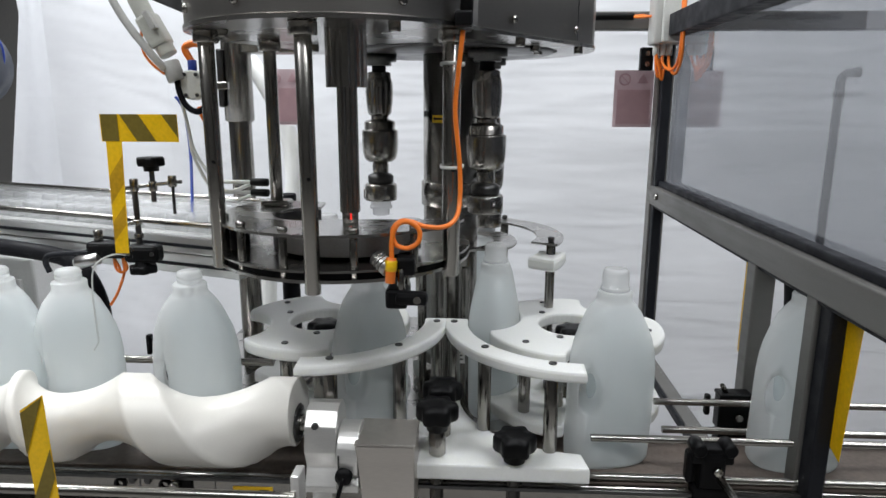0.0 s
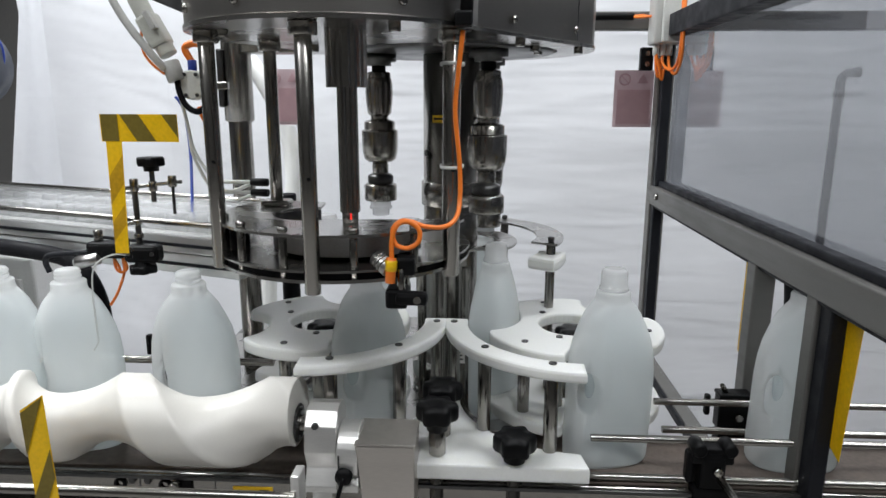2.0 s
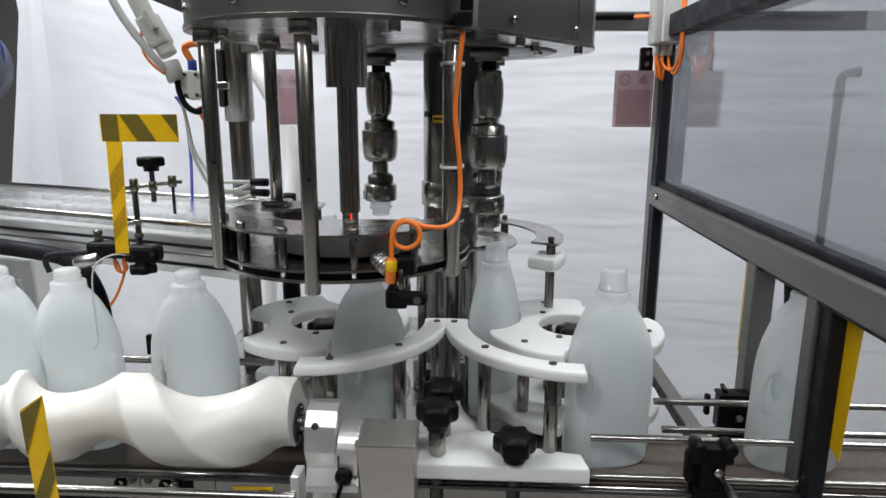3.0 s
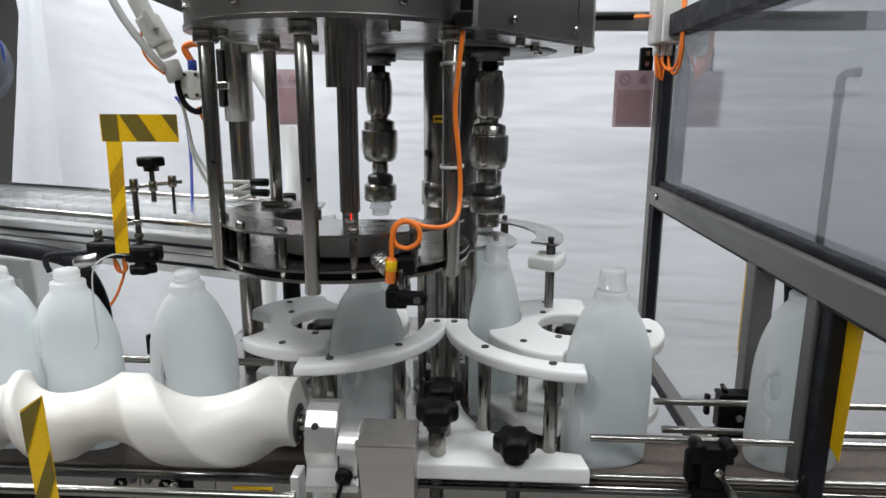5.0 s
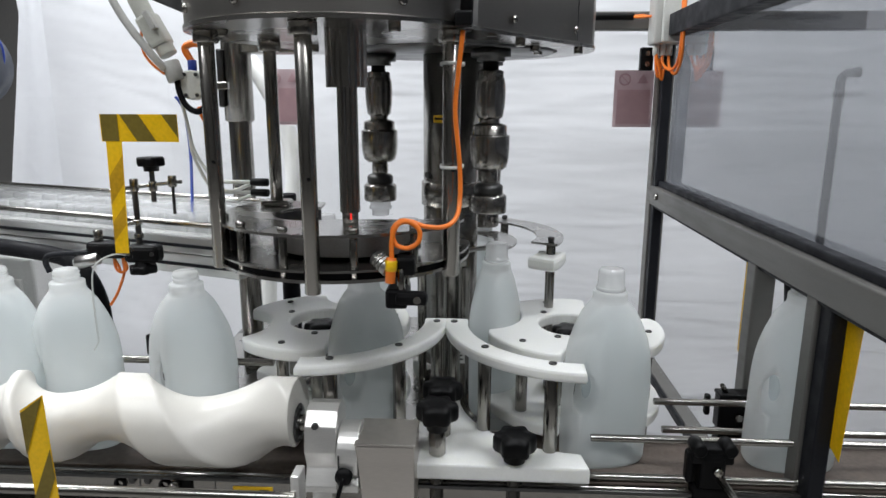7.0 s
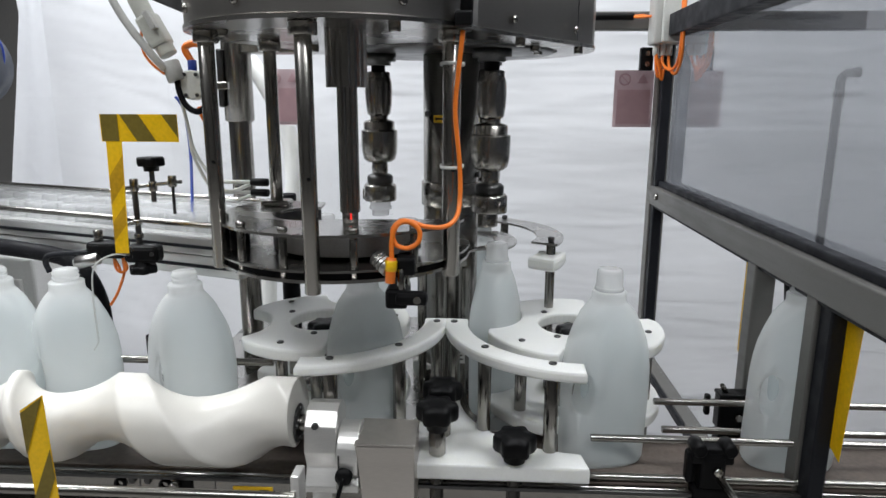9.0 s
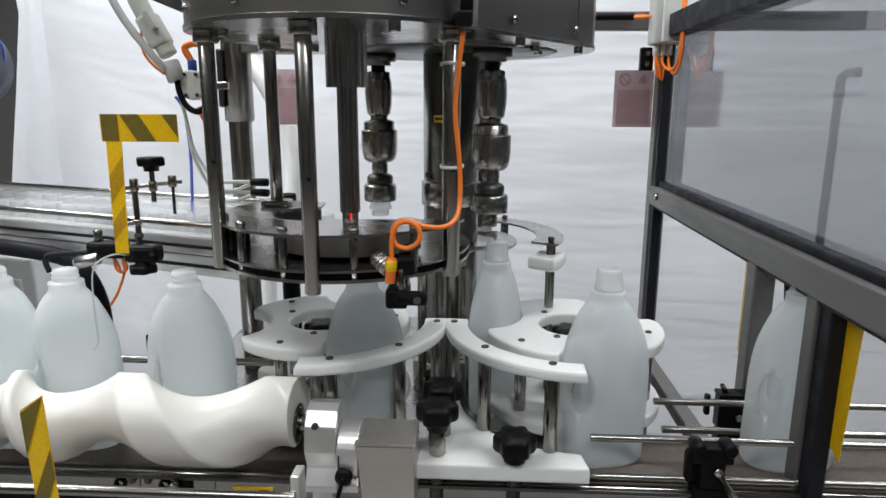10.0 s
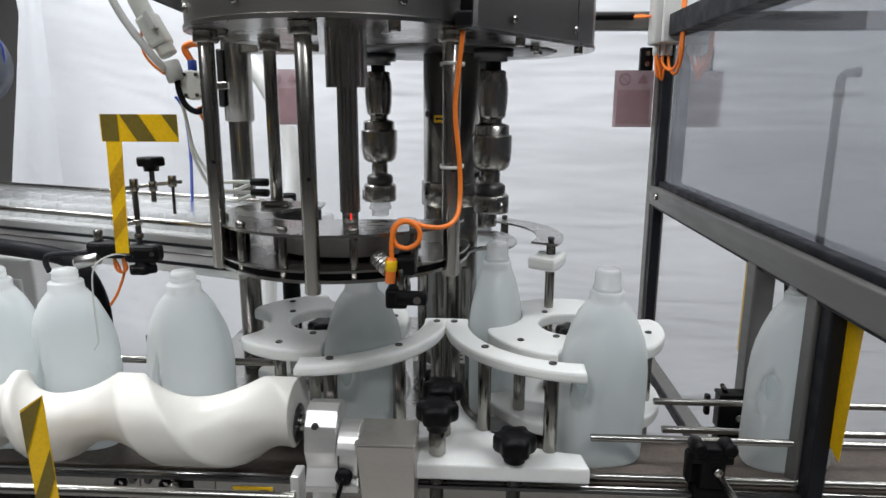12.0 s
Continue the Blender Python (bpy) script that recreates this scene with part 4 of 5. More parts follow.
def beam(a, b, w, h, material=FRAMEMETAL, name="beam", label=""):
    a, b = Vector(a), Vector(b)
    d = b - a
    m = Matrix.Translation((a + b) / 2) @ d.to_track_quat("X", "Z").to_matrix().to_4x4()
    return wpart(name, box(B(), d.length, w, h, m=m, bevel=0.003), material, enc, label)


P1Y = 1.75
beam((PANEL_X, P1Y, 0.0), (PANEL_X, P1Y, 2.05), 0.04, 0.04, name="post")
beam((PANEL_X - 0.004, P1Y - 0.034, 0.80), (PANEL_X - 0.004, P1Y - 0.034, 1.65), 0.026, 0.024, GASKET, "gasket")
beam((PANEL_X + 0.03, P1Y + 0.03, 1.697), (1.35, P1Y + 0.03, 1.697), 0.04, 0.045, FRAMEMETAL, "beam")
beam((PANEL_X, 1.075, 0.62), (PANEL_X, 1.075, 1.232), 0.035, 0.035, name="post")
beam((PANEL_X, 0.880, 0.62), (PANEL_X, 0.880, 1.232), 0.03, 0.03, name="post")
beam((PANEL_X + 0.002, 0.853, 0.62), (PANEL_X + 0.002, 0.853, 1.232), 0.034, 0.022, GASKET, "gasket")
beam((PANEL_X, P1Y - 0.025, 1.258), (PANEL_X, 0.30, 1.258), 0.045, 0.048, name="beam")
beam((PANEL_X + 0.004, P1Y - 0.025, 1.288), (PANEL_X + 0.004, 0.30, 1.288), 0.022, 0.014, GASKET, "gasket")
beam((PANEL_X - 0.004, P1Y - 0.025, 1.230), (PANEL_X - 0.004, 0.30, 1.230), 0.02, 0.010, GASKET, "gasket")
beam((PANEL_X, P1Y - 0.025, 1.675), (PANEL_X, 0.30, 1.675), 0.045, 0.05, GASKET, "beam", "black upper beam")
beam((PANEL_X + 0.005, P1Y - 0.025, 0.79), (PANEL_X + 0.005, 1.08, 0.79), 0.035, 0.03, name="beam")
beam((PANEL_X - 0.018, P1Y - 0.025, 0.797), (PANEL_X - 0.018, 1.08, 0.797), 0.008, 0.02, GASKET, "gasket")
beam((0.02, P1Y + 0.03, 1.697), (PANEL_X - 0.03, P1Y + 0.03, 1.697), 0.04, 0.045, FRAMEMETAL, "beam")
wpart("panel", box(B(), 0.004, P1Y - 0.33, 0.40, PANEL_X + 0.020, (P1Y + 0.28) / 2, 1.49), POLY, enc, "hazy scratched clear panel").visible_shadow = False
wpart("panel", box(B(), 0.004, 0.64, 0.40, PANEL_X + 0.004, 1.405, 1.02), ACRYL, enc, "clear panel").visible_shadow = False
wpart("panel", box(B(), 1.30, 0.004, 0.90, -0.20, P1Y + 0.032, 1.225), ACRYL, enc, "clear rear panel").visible_shadow = False
wpart("bolt", lathe(B(), [(0.008, 0), (0.008, 0.005), (0.005, 0.007)], pose(PANEL_X - 0.0225, P1Y - 0.10, 1.262, 0, -90, 0), 8), STEEL, enc)


def tape(name, pts, y_or_x, axis, label, stripes=(), stripe=TAPEBLACK):
    """A strip of tape: an outline in the plane, with slanted darker stripes on it."""
    g = thing(name, label, "tape", "yellow hazard tapes", at=(0, 0, 0))
    def face(bm, q, off):
        bm.faces.new([bm.verts.new((x, y_or_x - off, z) if axis == "y" else (y_or_x - off, x, z)) for x, z in q])
    bm = B()
    face(bm, pts, 0.0)
    c = finish("strip", bm, YELLOW)
    so = c.modifiers.new("thickness", "SOLIDIFY")
    so.thickness = 0.0006
    c.parent = g
    for q in stripes:
        bm = B()
        face(bm, q, 0.0012)
        d = finish("dark_stripe", bm, stripe)
        d.parent = g
    return g


# tape on the outfeed opening's flap
tape("hazard_tape", [(0.850, 1.228), (0.800, 1.226), (0.812, 1.022), (0.850, 1.036)], PANEL_X + 0.012, "x", "yellow tape hanging at the outfeed opening")
tape("hazard_tape", [(1.165, 1.228), (1.135, 1.228), (1.135, 1.035), (1.165, 1.045)], PANEL_X + 0.012, "x", "yellow tape on the far guard post")

# ---- junction box with orange cables ----
jb = thing("junction_box", "grey junction box with orange cables on the guard post", "junction box", at=(PANEL_X, P1Y, 1.62))
wpart("box_body", box(B(), 0.070, 0.06, 0.115, PANEL_X - 0.020, P1Y - 0.052, 1.690, bevel=0.005), GREY, jb)
wpart("lid", box(B(), 0.055, 0.010, 0.11, PANEL_X - 0.010, P1Y - 0.088, 1.690, bevel=0.003), PALE, jb)
for dx in (-0.040, -0.024, -0.008):
    wpart("gland", rod(B(), (PANEL_X + dx, P1Y - 0.055, 1.607), (PANEL_X + dx, P1Y - 0.055, 1.634), 0.008), PALE, jb)
for pts in ([(-0.040, -0.055, 1.61), (-0.038, -0.06, 1.575), (-0.032, -0.062, 1.555), (-0.026, -0.06, 1.572), (-0.030, -0.06, 1.60)],
            [(-0.040, -0.06, 1.61), (-0.030, -0.065, 1.57), (-0.024, -0.065, 1.548), (-0.020, -0.065, 1.575)],
            [(-0.024, -0.055, 1.61), (-0.024, -0.07, 1.585), (-0.016, -0.11, 1.570), (-0.014, -0.16, 1.590), (-0.014, -0.17, 1.66), (-0.012, -0.15, 1.74)],
            [(-0.008, -0.055, 1.61), (-0.012, -0.08, 1.580), (-0.012, -0.13, 1.560), (-0.014, -0.18, 1.588), (-0.014, -0.185, 1.65), (-0.012, -0.17, 1.74)],
            [(-0.05, -0.05, 1.70), (-0.08, -0.03, 1.70), (-0.10, -0.015, 1.704)]):
    wpart("cable", sweep(B(), [(PANEL_X + a, P1Y + b, c) for a, b, c in pts], 0.0035), ORANGE, jb, "orange cable")
hb = thing("hinge_bracket", "black hinge bracket with two bolts on the guard post", "bracket", at=(PANEL_X - 0.04, P1Y - 0.03, 1.58))
wpart("plate", box(B(), 0.032, 0.02, 0.056, PANEL_X - 0.056, P1Y - 0.030, 1.600, bevel=0.003), BLACK, hb)
for dz in (-0.013, 0.013):
    wpart("bolt", lathe(B(), [(0.006, 0), (0.006, 0.004)], pose(PANEL_X - 0.056, P1Y - 0.040, 1.600 + dz, 90, 0, 0), 12), STEEL, hb)
sd = thing("sensor_rod", "black round sensor on the rear frame beam", "sensor", at=(0.28, 1.74, 1.697))
wpart("body", rod(B(), (0.10, 1.735, 1.704), (0.385, 1.735, 1.704), 0.010), BLACK, sd)
wpart("cable", sweep(B(), [(0.383, 1.735, 1.704), (0.41, 1.735, 1.706), (0.45, 1.74, 1.698)], 0.003), ORANGE, sd, "orange cable")


def warning_sign(x, y, z, w, h):
    s = thing("warning_sign", "faded red warning sign seen from behind with two symbols", "sign", "faded warning signs", at=(x, y, z))
    wpart("sheet", box(B(), w, 0.002, h, x, y, z), SIGNPALE, s)
    wpart("text_block", box(B(), w * 0.84, 0.002, h * 0.60, x, y - 0.003, z - h * 0.14), SIGN, s)
    bm = lathe(B(), [(0.0115, 0), (0.0155, 0), (0.0155, 0.002), (0.0115, 0.002)], pose(x - w * 0.24, y - 0.002, z + h * 0.34, 90, 0, 0), 24, False)
    box(bm, 0.024, 0.002, 0.003, m=pose(x - w * 0.24, y - 0.003, z + h * 0.34, 0, 45, 0))
    wpart("symbol", bm, SIGN, s)
    wpart("symbol", lathe(B(), [(0.016, 0), (0.016, 0.002)], pose(x + w * 0.22, y - 0.002, z + h * 0.33, 90, 30, 0), 3), SIGN, s)
    return s


warning_sign(0.4045, 1.772, 1.503, 0.101, 0.1455)
warning_sign(-0.5195, 1.772, 1.505, 0.101, 0.1455)

# ---- hose outside the enclosure ----
hz_ = thing("black_hose", "thick black hose hanging behind the outfeed", "hose", at=(0.66, 1.45, 0.0))
wpart("hose_body", sweep(B(), [(0.72, 1.45, 1.185), (0.725, 1.45, 1.15), (0.74, 1.45, 1.0), (0.74, 1.45, 0.85), (0.72, 1.45, 0.72), (0.68, 1.45, 0.4), (0.66, 1.45, 0.0)], lambda u: 0.034 + 0.004 * u, 20), RUBBER, hz_)
pp = thing("grey_pipe", "dark grey pipe with an elbow beyond the guard panel", "pipe", at=(1.02, 1.95, 0.0))
wpart("pipe_body", sweep(B(), [(1.02, 1.95, 0.0), (1.02, 1.95, 0.6), (1.02, 1.95, 1.2), (1.02, 1.95, 1.535), (1.024, 1.95, 1.566), (1.035, 1.95, 1.577), (1.062, 1.95, 1.580)], 0.012, 16), DARKSTEEL, pp)
wpart("collar", rod(B(), (1.058, 1.95, 1.580), (1.070, 1.95, 1.580), 0.0155), DARKSTEEL, pp)
wpart("collar", rod(B(), (1.02, 1.95, 1.512), (1.02, 1.95, 1.530), 0.0155), DARKSTEEL, pp)

# ---- orange sensor cable on the front tube ----
oc = thing("orange_cable", "orange sensor cable tied to the front post with a loop", "cable", at=(-0.035, 0.85, 1.3))
pts = [(-0.020, 0.83, 1.575), (-0.026, 0.835, 1.52), (-0.029, 0.838, 1.476), (-0.023, 0.838, 1.412), (-0.022, 0.835, 1.370), (-0.026, 0.820, 1.346), (-0.040, 0.800, 1.337), (-0.064, 0.795, 1.338), (-0.080, 0.792, 1.344),
       (-0.094, 0.790, 1.345), (-0.104, 0.788, 1.334), (-0.100, 0.786, 1.317), (-0.086, 0.785, 1.312), (-0.072, 0.786, 1.320), (-0.071, 0.787, 1.335), (-0.083, 0.786, 1.345), (-0.097, 0.784, 1.342), (-0.104, 0.783, 1.325), (-0.105, 0.783, 1.30)]
wpart("lead", sweep(B(), pts, 0.0031, 10, 8), ORANGE, oc)
for z in (1.535, 1.405):
    wpart("cable_tie", lathe(B(), [(0.0145, 0), (0.016, 0), (0.016, 0.004), (0.0145, 0.004)], pose(-0.034, 0.864, z) @ Matrix.Diagonal((1, 1.9, 1, 1)), 24, False), PALE, oc, "pale cable tie")
wpart("cable_gland", box(B(), 0.022, 0.022, 0.018, -0.019, 0.828, 1.588, bevel=0.003), BLACK, oc)
wpart("conduit", rod(B(), (-0.016, 0.828, 1.59), (-0.010, 0.828, 1.75), 0.008), BLACK, oc)
sn = thing("proximity_sensor", "steel proximity sensor with an orange plug in a black clamp", "sensor", at=(-0.11, 0.82, 1.25))
wpart("barrel", rod(B(), (-0.1275, 0.800, 1.297), (-0.1085, 0.786, 1.284), 0.0110, 24), DRUMSTEEL, sn)
for k in range(3):
    p = Vector((-0.1275, 0.800, 1.297)).lerp(Vector((-0.1085, 0.786, 1.284)), 0.25 + 0.22 * k)
    wpart("thread_ring", lathe(B(), [(0.0108, -0.0012), (0.0119, -0.0006), (0.0119, 0.0006), (0.0108, 0.0012)], Matrix.Translation(p) @ Vector((0.019, -0.014, -0.013)).to_track_quat("Z", "Y").to_matrix().to_4x4(), 24, False), STEEL, sn)
wpart("lens", rod(B(), (-0.1290, 0.8011, 1.2980), (-0.1272, 0.7998, 1.2968), 0.0085, 20), BLACK, sn, "dark sensor lens")
wpart("plug", rod(B(), (-0.107, 0.780, 1.268), (-0.1055, 0.783, 1.300), 0.0065), ORANGE, sn, "orange cable plug")
wpart("plug_collar", rod(B(), (-0.1065, 0.782, 1.283), (-0.1055, 0.783, 1.297), 0.0078), YELLOW, sn, "yellow collar")
wpart("upper_clamp", box(B(), 0.024, 0.022, 0.024, -0.088, 0.795, 1.288, bevel=0.004), BLACK, sn)
wpart("rod", rod(B(), (-0.094, 0.788, 1.245), (-0.094, 0.788, 1.285), 0.0052), STEEL, sn)
wpart("clamp_block", box(B(), 0.028, 0.05, 0.026, -0.100, 0.806, 1.246, bevel=0.004), BLACK, sn)
wpart("clamp_arm", box(B(), 0.042, 0.018, 0.018, -0.081, 0.787, 1.247, bevel=0.006), BLACK, sn)
wpart("clamp_bolt", lathe(B(), [(0.005, 0), (0.005, 0.004)], pose(-0.073, 0.779, 1.247, 90, 0, 0), 12), STEEL, sn)
wpart("hanger", rod(B(), (-0.092, 0.815, 1.250), (-0.092, 0.815, 1.286), 0.006), STEEL, sn)

# ---- cap conveyor at the back of the infeed ----
CA = Matrix.Translation((-0.375, 0.98, 0)) @ pose(0, 0, 0, 0, 0, 161.6)
cc = thing("cap_conveyor", "aluminium cap conveyor under a clear cover", "conveyor", at=(-0.6, 1.05, 1.2))


def cbox(name, l0, l1, w0, w1, z0, z1, material, label="", bevel=0.002):
    # l: along the conveyor away from the ring, w: to the back
    m = CA @ pose((l0 + l1) / 2, -(w0 + w1) / 2, (z0 + z1) / 2)
    return wpart(name, box(B(), l1 - l0, w1 - w0, z1 - z0, m=m, bevel=bevel), material, cc, label)


def crod(name, l0, l1, w, z, r, material, label=""):
    return wpart(name, rod(B(), CA @ Vector((l0, -w, z)), CA @ Vector((l1, -w, z)), r), material, cc, label)


cbox("profile", 0.0, 1.7, 0.0, 0.04, 1.212, 1.246, ALU)
cbox("profile", 0.0, 1.7, -0.004, 0.03, 1.248, 1.276, ALU)
cbox("slot", 0.0, 1.7, -0.002, 0.0, 1.226, 1.231, GASKET)
cbox("slot", 0.0, 1.7, -0.006, -0.004, 1.259, 1.264, GASKET)
cbox("bed", 0.0, 1.7, 0.04, 0.20, 1.246, 1.254, GREY)
cbox("side_wall", 0.0, 1.7, 0.0, 0.004, 1.276, 1.296, COVER, "clear side wall", 0)
cbox("cover", 0.0, 1.7, 0.004, 0.20, 1.303, 1.306, COVER, "clear cover", 0)
crod("rail", 0.0, 1.7, 0.0, 1.297, 0.005, STEEL)
crod("rail", 0.0, 1.7, 0.205, 1.306, 0.005, STEEL)
cbox("back_profile", 0.0, 1.7, 0.20, 0.23, 1.25, 1.30, ALU)
for l in (0.95, 1.6):
    cbox("support", l, l + 0.05, 0.06, 0.11, 0.0, 1.240, BRUSHED)
for i in range(26):
    for j in range(2):
        m = CA @ pose(0.05 + 0.0445 * i + 0.02 * j, -(0.074 + 0.085 * j), 1.2675)
        c = new("closure", cap_mesh)
        c.matrix_world = m
        tagged(c, "translucent white cap lying under the clear cover", "cap", "caps on the cap conveyor")

# clamp rods with hand knobs on the cap conveyor
cr = thing("rod_clamp", "steel rods with black clamps and hand knobs on the cap conveyor", "rod clamp", at=(-0.52, 0.98, 1.28))
X_, Y_ = -0.535, 0.985
wpart("upright", rod(B(), (X_, Y_, 1.22), (X_, Y_, 1.372), 0.0045), DARKSTEEL, cr)
wpart("cross_rod", rod(B(), (X_ - 0.012, Y_ - 0.005, 1.358), (X_ + 0.068, Y_ + 0.02, 1.366), 0.003), STEEL, cr)
for dx, dy, z0, z1 in ((0.0, 0.0, 1.352, 1.372), (0.026, 0.008, 1.352, 1.368), (0.054, 0.016, 1.358, 1.376)):
    wpart("collar", rod(B(), (X_ + dx, Y_ + dy, z0), (X_ + dx, Y_ + dy, z1), 0.0065), STEEL, cr)
for z0 in (1.278, 1.300):
    wpart("nut", lathe(B(), [(0.0070, 0), (0.0080, 0.001), (0.0080, 0.007), (0.0070, 0.008)], pose(X_, Y_, z0), 6), STEEL, cr)
wpart("side_arm", rod(B(), (X_, Y_, 1.304), (X_ - 0.022, Y_ - 0.004, 1.300), 0.003), STEEL, cr)
wpart("needle", rod(B(), (X_ + 0.054, Y_ + 0.016, 1.315), (X_ + 0.054, Y_ + 0.016, 1.358), 0.0025), DARKSTEEL, cr)
wpart("knob_stem", rod(B(), (X_ + 0.026, Y_ + 0.008, 1.335), (X_ + 0.026, Y_ + 0.008, 1.392), 0.004), DARKSTEEL, cr)
wpart("knob", knob(B(), pose(X_ + 0.026, Y_ + 0.008, 1.392), 0.020, 0.014), BLACK, cr, "black hand knob")
wpart("clamp", box(B(), 0.054, 0.03, 0.028, X_ + 0.012, Y_ - 0.012, 1.256, bevel=0.007), BLACK, cr)
for dx in (-0.006, 0.032):
    wpart("clamp_bolt", lathe(B(), [(0.0035, 0), (0.0035, 0.002)], pose(X_ + dx, Y_ - 0.0268, 1.258, 90, 0, 0), 10), DARKSTEEL, cr)
wpart("clamp_knob", knob(B(), pose(X_ + 0.010, Y_ - 0.015, 1.237, 180, 0, 0), 0.020, 0.012), BLACK, cr, "black hand knob")
wpart("clamp_stem", rod(B(), (X_ + 0.010, Y_ - 0.015, 1.226), (X_ + 0.010, Y_ - 0.015, 1.25), 0.008), BLACK, cr)

se = thing("sensor_bracket", "small steel sensor in a black clamp with wires", "sensor", at=(-0.59, 0.99, 1.245))
wpart("clamp", box(B(), 0.06, 0.03, 0.026, -0.590, 0.990, 1.258, bevel=0.005), BLACK, se)
wpart("barrel", rod(B(), (-0.632, 0.968, 1.2395), (-0.596, 0.972, 1.247), 0.0098, 20), DRUMSTEEL, se, "bright steel sensor barrel")
wpart("lens", rod(B(), (-0.6345, 0.9678, 1.2390), (-0.6318, 0.968, 1.2396), 0.0072, 16), GREY, se)
wpart("bolt_stub", rod(B(), (-0.605, 0.99, 1.268), (-0.605, 0.99, 1.290), 0.007), STEEL, se)
for k in range(2):
    wpart("wire", sweep(B(), [(-0.579 - 0.004 * k, 0.985, 1.25), (-0.579 + 0.006 * k, 0.985, 1.23), (-0.571, 0.985, 1.221), (-0.563 + 0.003 * k, 0.985, 1.228), (-0.566, 0.985, 1.247), (-0.567, 0.988, 1.221), (-0.583, 0.99, 1.185), (-0.597, 0.99, 1.164)], 0.0022), ORANGE, se, "orange wire")
wpart("clear_tube", sweep(B(), [(-0.548, 0.965, 1.254), (-0.510, 0.87, 1.278), (-0.526, 0.86, 1.272), (-0.539, 0.86, 1.256), (-0.543, 0.86, 1.223), (-0.543, 0.86, 1.172), (-0.543, 0.86, 1.151), (-0.551, 0.86, 1.137)], 0.0012), CLEARTUBE, se, "thin clear tube")
wpart("hook", sweep(B(), [(-0.70, 1.0, 1.215), (-0.705, 1.0, 1.235), (-0.69, 1.0, 1.245), (-0.62, 1.0, 1.250)], 0.0045), GASKET, se)
bh = thing("black_cable", "thick black cable curving behind the infeed bottles", "cable", at=(-0.7, 1.1, 1.2))
wpart("sheath", sweep(B(), [(-1.3, 1.12, 1.262), (-0.95, 1.10, 1.243), (-0.76, 1.08, 1.228), (-0.712, 1.08, 1.211), (-0.685, 1.08, 1.183), (-0.669, 1.08, 1.135), (-0.668, 1.08, 1.08), (-0.68, 1.08, 0.95)], 0.0145, 12), RUBBER, bh)
bt = thing("blue_tube", "thin blue air tube hanging behind the line", "tube", at=(-0.52, 1.2, 1.1))
wpart("tube_body", sweep(B(), [(-0.58, 1.25, 1.50), (-0.565, 1.25, 1.47), (-0.555, 1.24, 1.38), (-0.525, 1.15, 1.24), (-0.511, 1.10, 1.213), (-0.510, 1.10, 1.153), (-0.513, 1.10, 1.112), (-0.520, 1.06, 1.098), (-0.525, 1.03, 1.098)], 0.003), BLUE, bt)

# hazard tapes at the infeed, on a clear sheet
ht = tape("hazard_tape", [(-0.523, 1.434), (-0.500, 1.434), (-0.506, 1.273), (-0.526, 1.273)], 0.90, "y", "yellow hazard tape with worn dark stripes running down a clear sheet",
          [[(-0.523, 1.385), (-0.5012, 1.415), (-0.5027, 1.375), (-0.524, 1.345)], [(-0.525, 1.318), (-0.5045, 1.345), (-0.5055, 1.315), (-0.5255, 1.290)]], WORNSTRIPE)
tape("hazard_tape", [(-0.529, 1.472), (-0.418, 1.472), (-0.418, 1.434), (-0.529, 1.434)], 0.90, "y", "yellow and black hazard tape along a clear sheet's top",
     [[(-0.527, 1.472), (-0.503, 1.472), (-0.503, 1.435), (-0.527, 1.435)], [(-0.500, 1.472), (-0.473, 1.472), (-0.450, 1.435), (-0.477, 1.435)], [(-0.440, 1.472), (-0.4185, 1.472), (-0.4185, 1.440)]])
tape("hazard_tape", [(-0.567, 1.111), (-0.535, 1.133), (-0.530, 0.93), (-0.560, 0.93)], 0.72, "y", "yellow and black hazard tape on the infeed guard edge",
     [[(-0.5665, 1.108), (-0.5355, 1.131), (-0.565, 1.05)], [(-0.563, 0.99), (-0.534, 1.06), (-0.532, 1.02), (-0.562, 0.945)]])
sh_ = single("clear_sheet", box(B(), 0.55, 0.004, 0.25, -0.78, 0.906, 1.37), ACRYL, "clear acrylic sheet edged with hazard tape", "clear sheet")
sh_.visible_shadow = False

# ---- air valve, conduit and hoses near the head ----
cd = thing("cable_conduit", "pale grey flexible cable conduit with a plug", "conduit", at=(-0.55, 1.1, 1.6))
spine = [(-0.578, 1.05, 1.82), (-0.556, 1.05, 1.70), (-0.524, 1.05, 1.62), (-0.492, 1.05, 1.562)]
CONDUIT = mat("grey_green_conduit", (0.50, 0.505, 0.46), 0.45, 0.0, 0.07, 30, 0.04)
wpart("conduit_body", sweep(B(), spine, lambda u: 0.0150 - 0.0012 * u, 14, 16), CONDUIT, cd)
wpart("strap", sweep(B(), [(-0.604, 1.03, 1.80), (-0.586, 1.03, 1.70), (-0.556, 1.03, 1.625), (-0.514, 1.03, 1.566), (-0.496, 1.04, 1.540)], 0.0062, 10), GREY, cd)
along = Vector((0.05, 0, -0.095)).to_track_quat("Z", "Y").to_matrix().to_4x4()
wpart("connector", box(B(), 0.034, 0.030, 0.052, m=Matrix.Translation((-0.512, 1.05, 1.598)) @ along, bevel=0.005), CONDUIT, cd, "grey moulded connector")
wpart("latch", box(B(), 0.014, 0.010, 0.030, m=Matrix.Translation((-0.508, 1.030, 1.612)) @ along, bevel=0.002), GREY, cd)
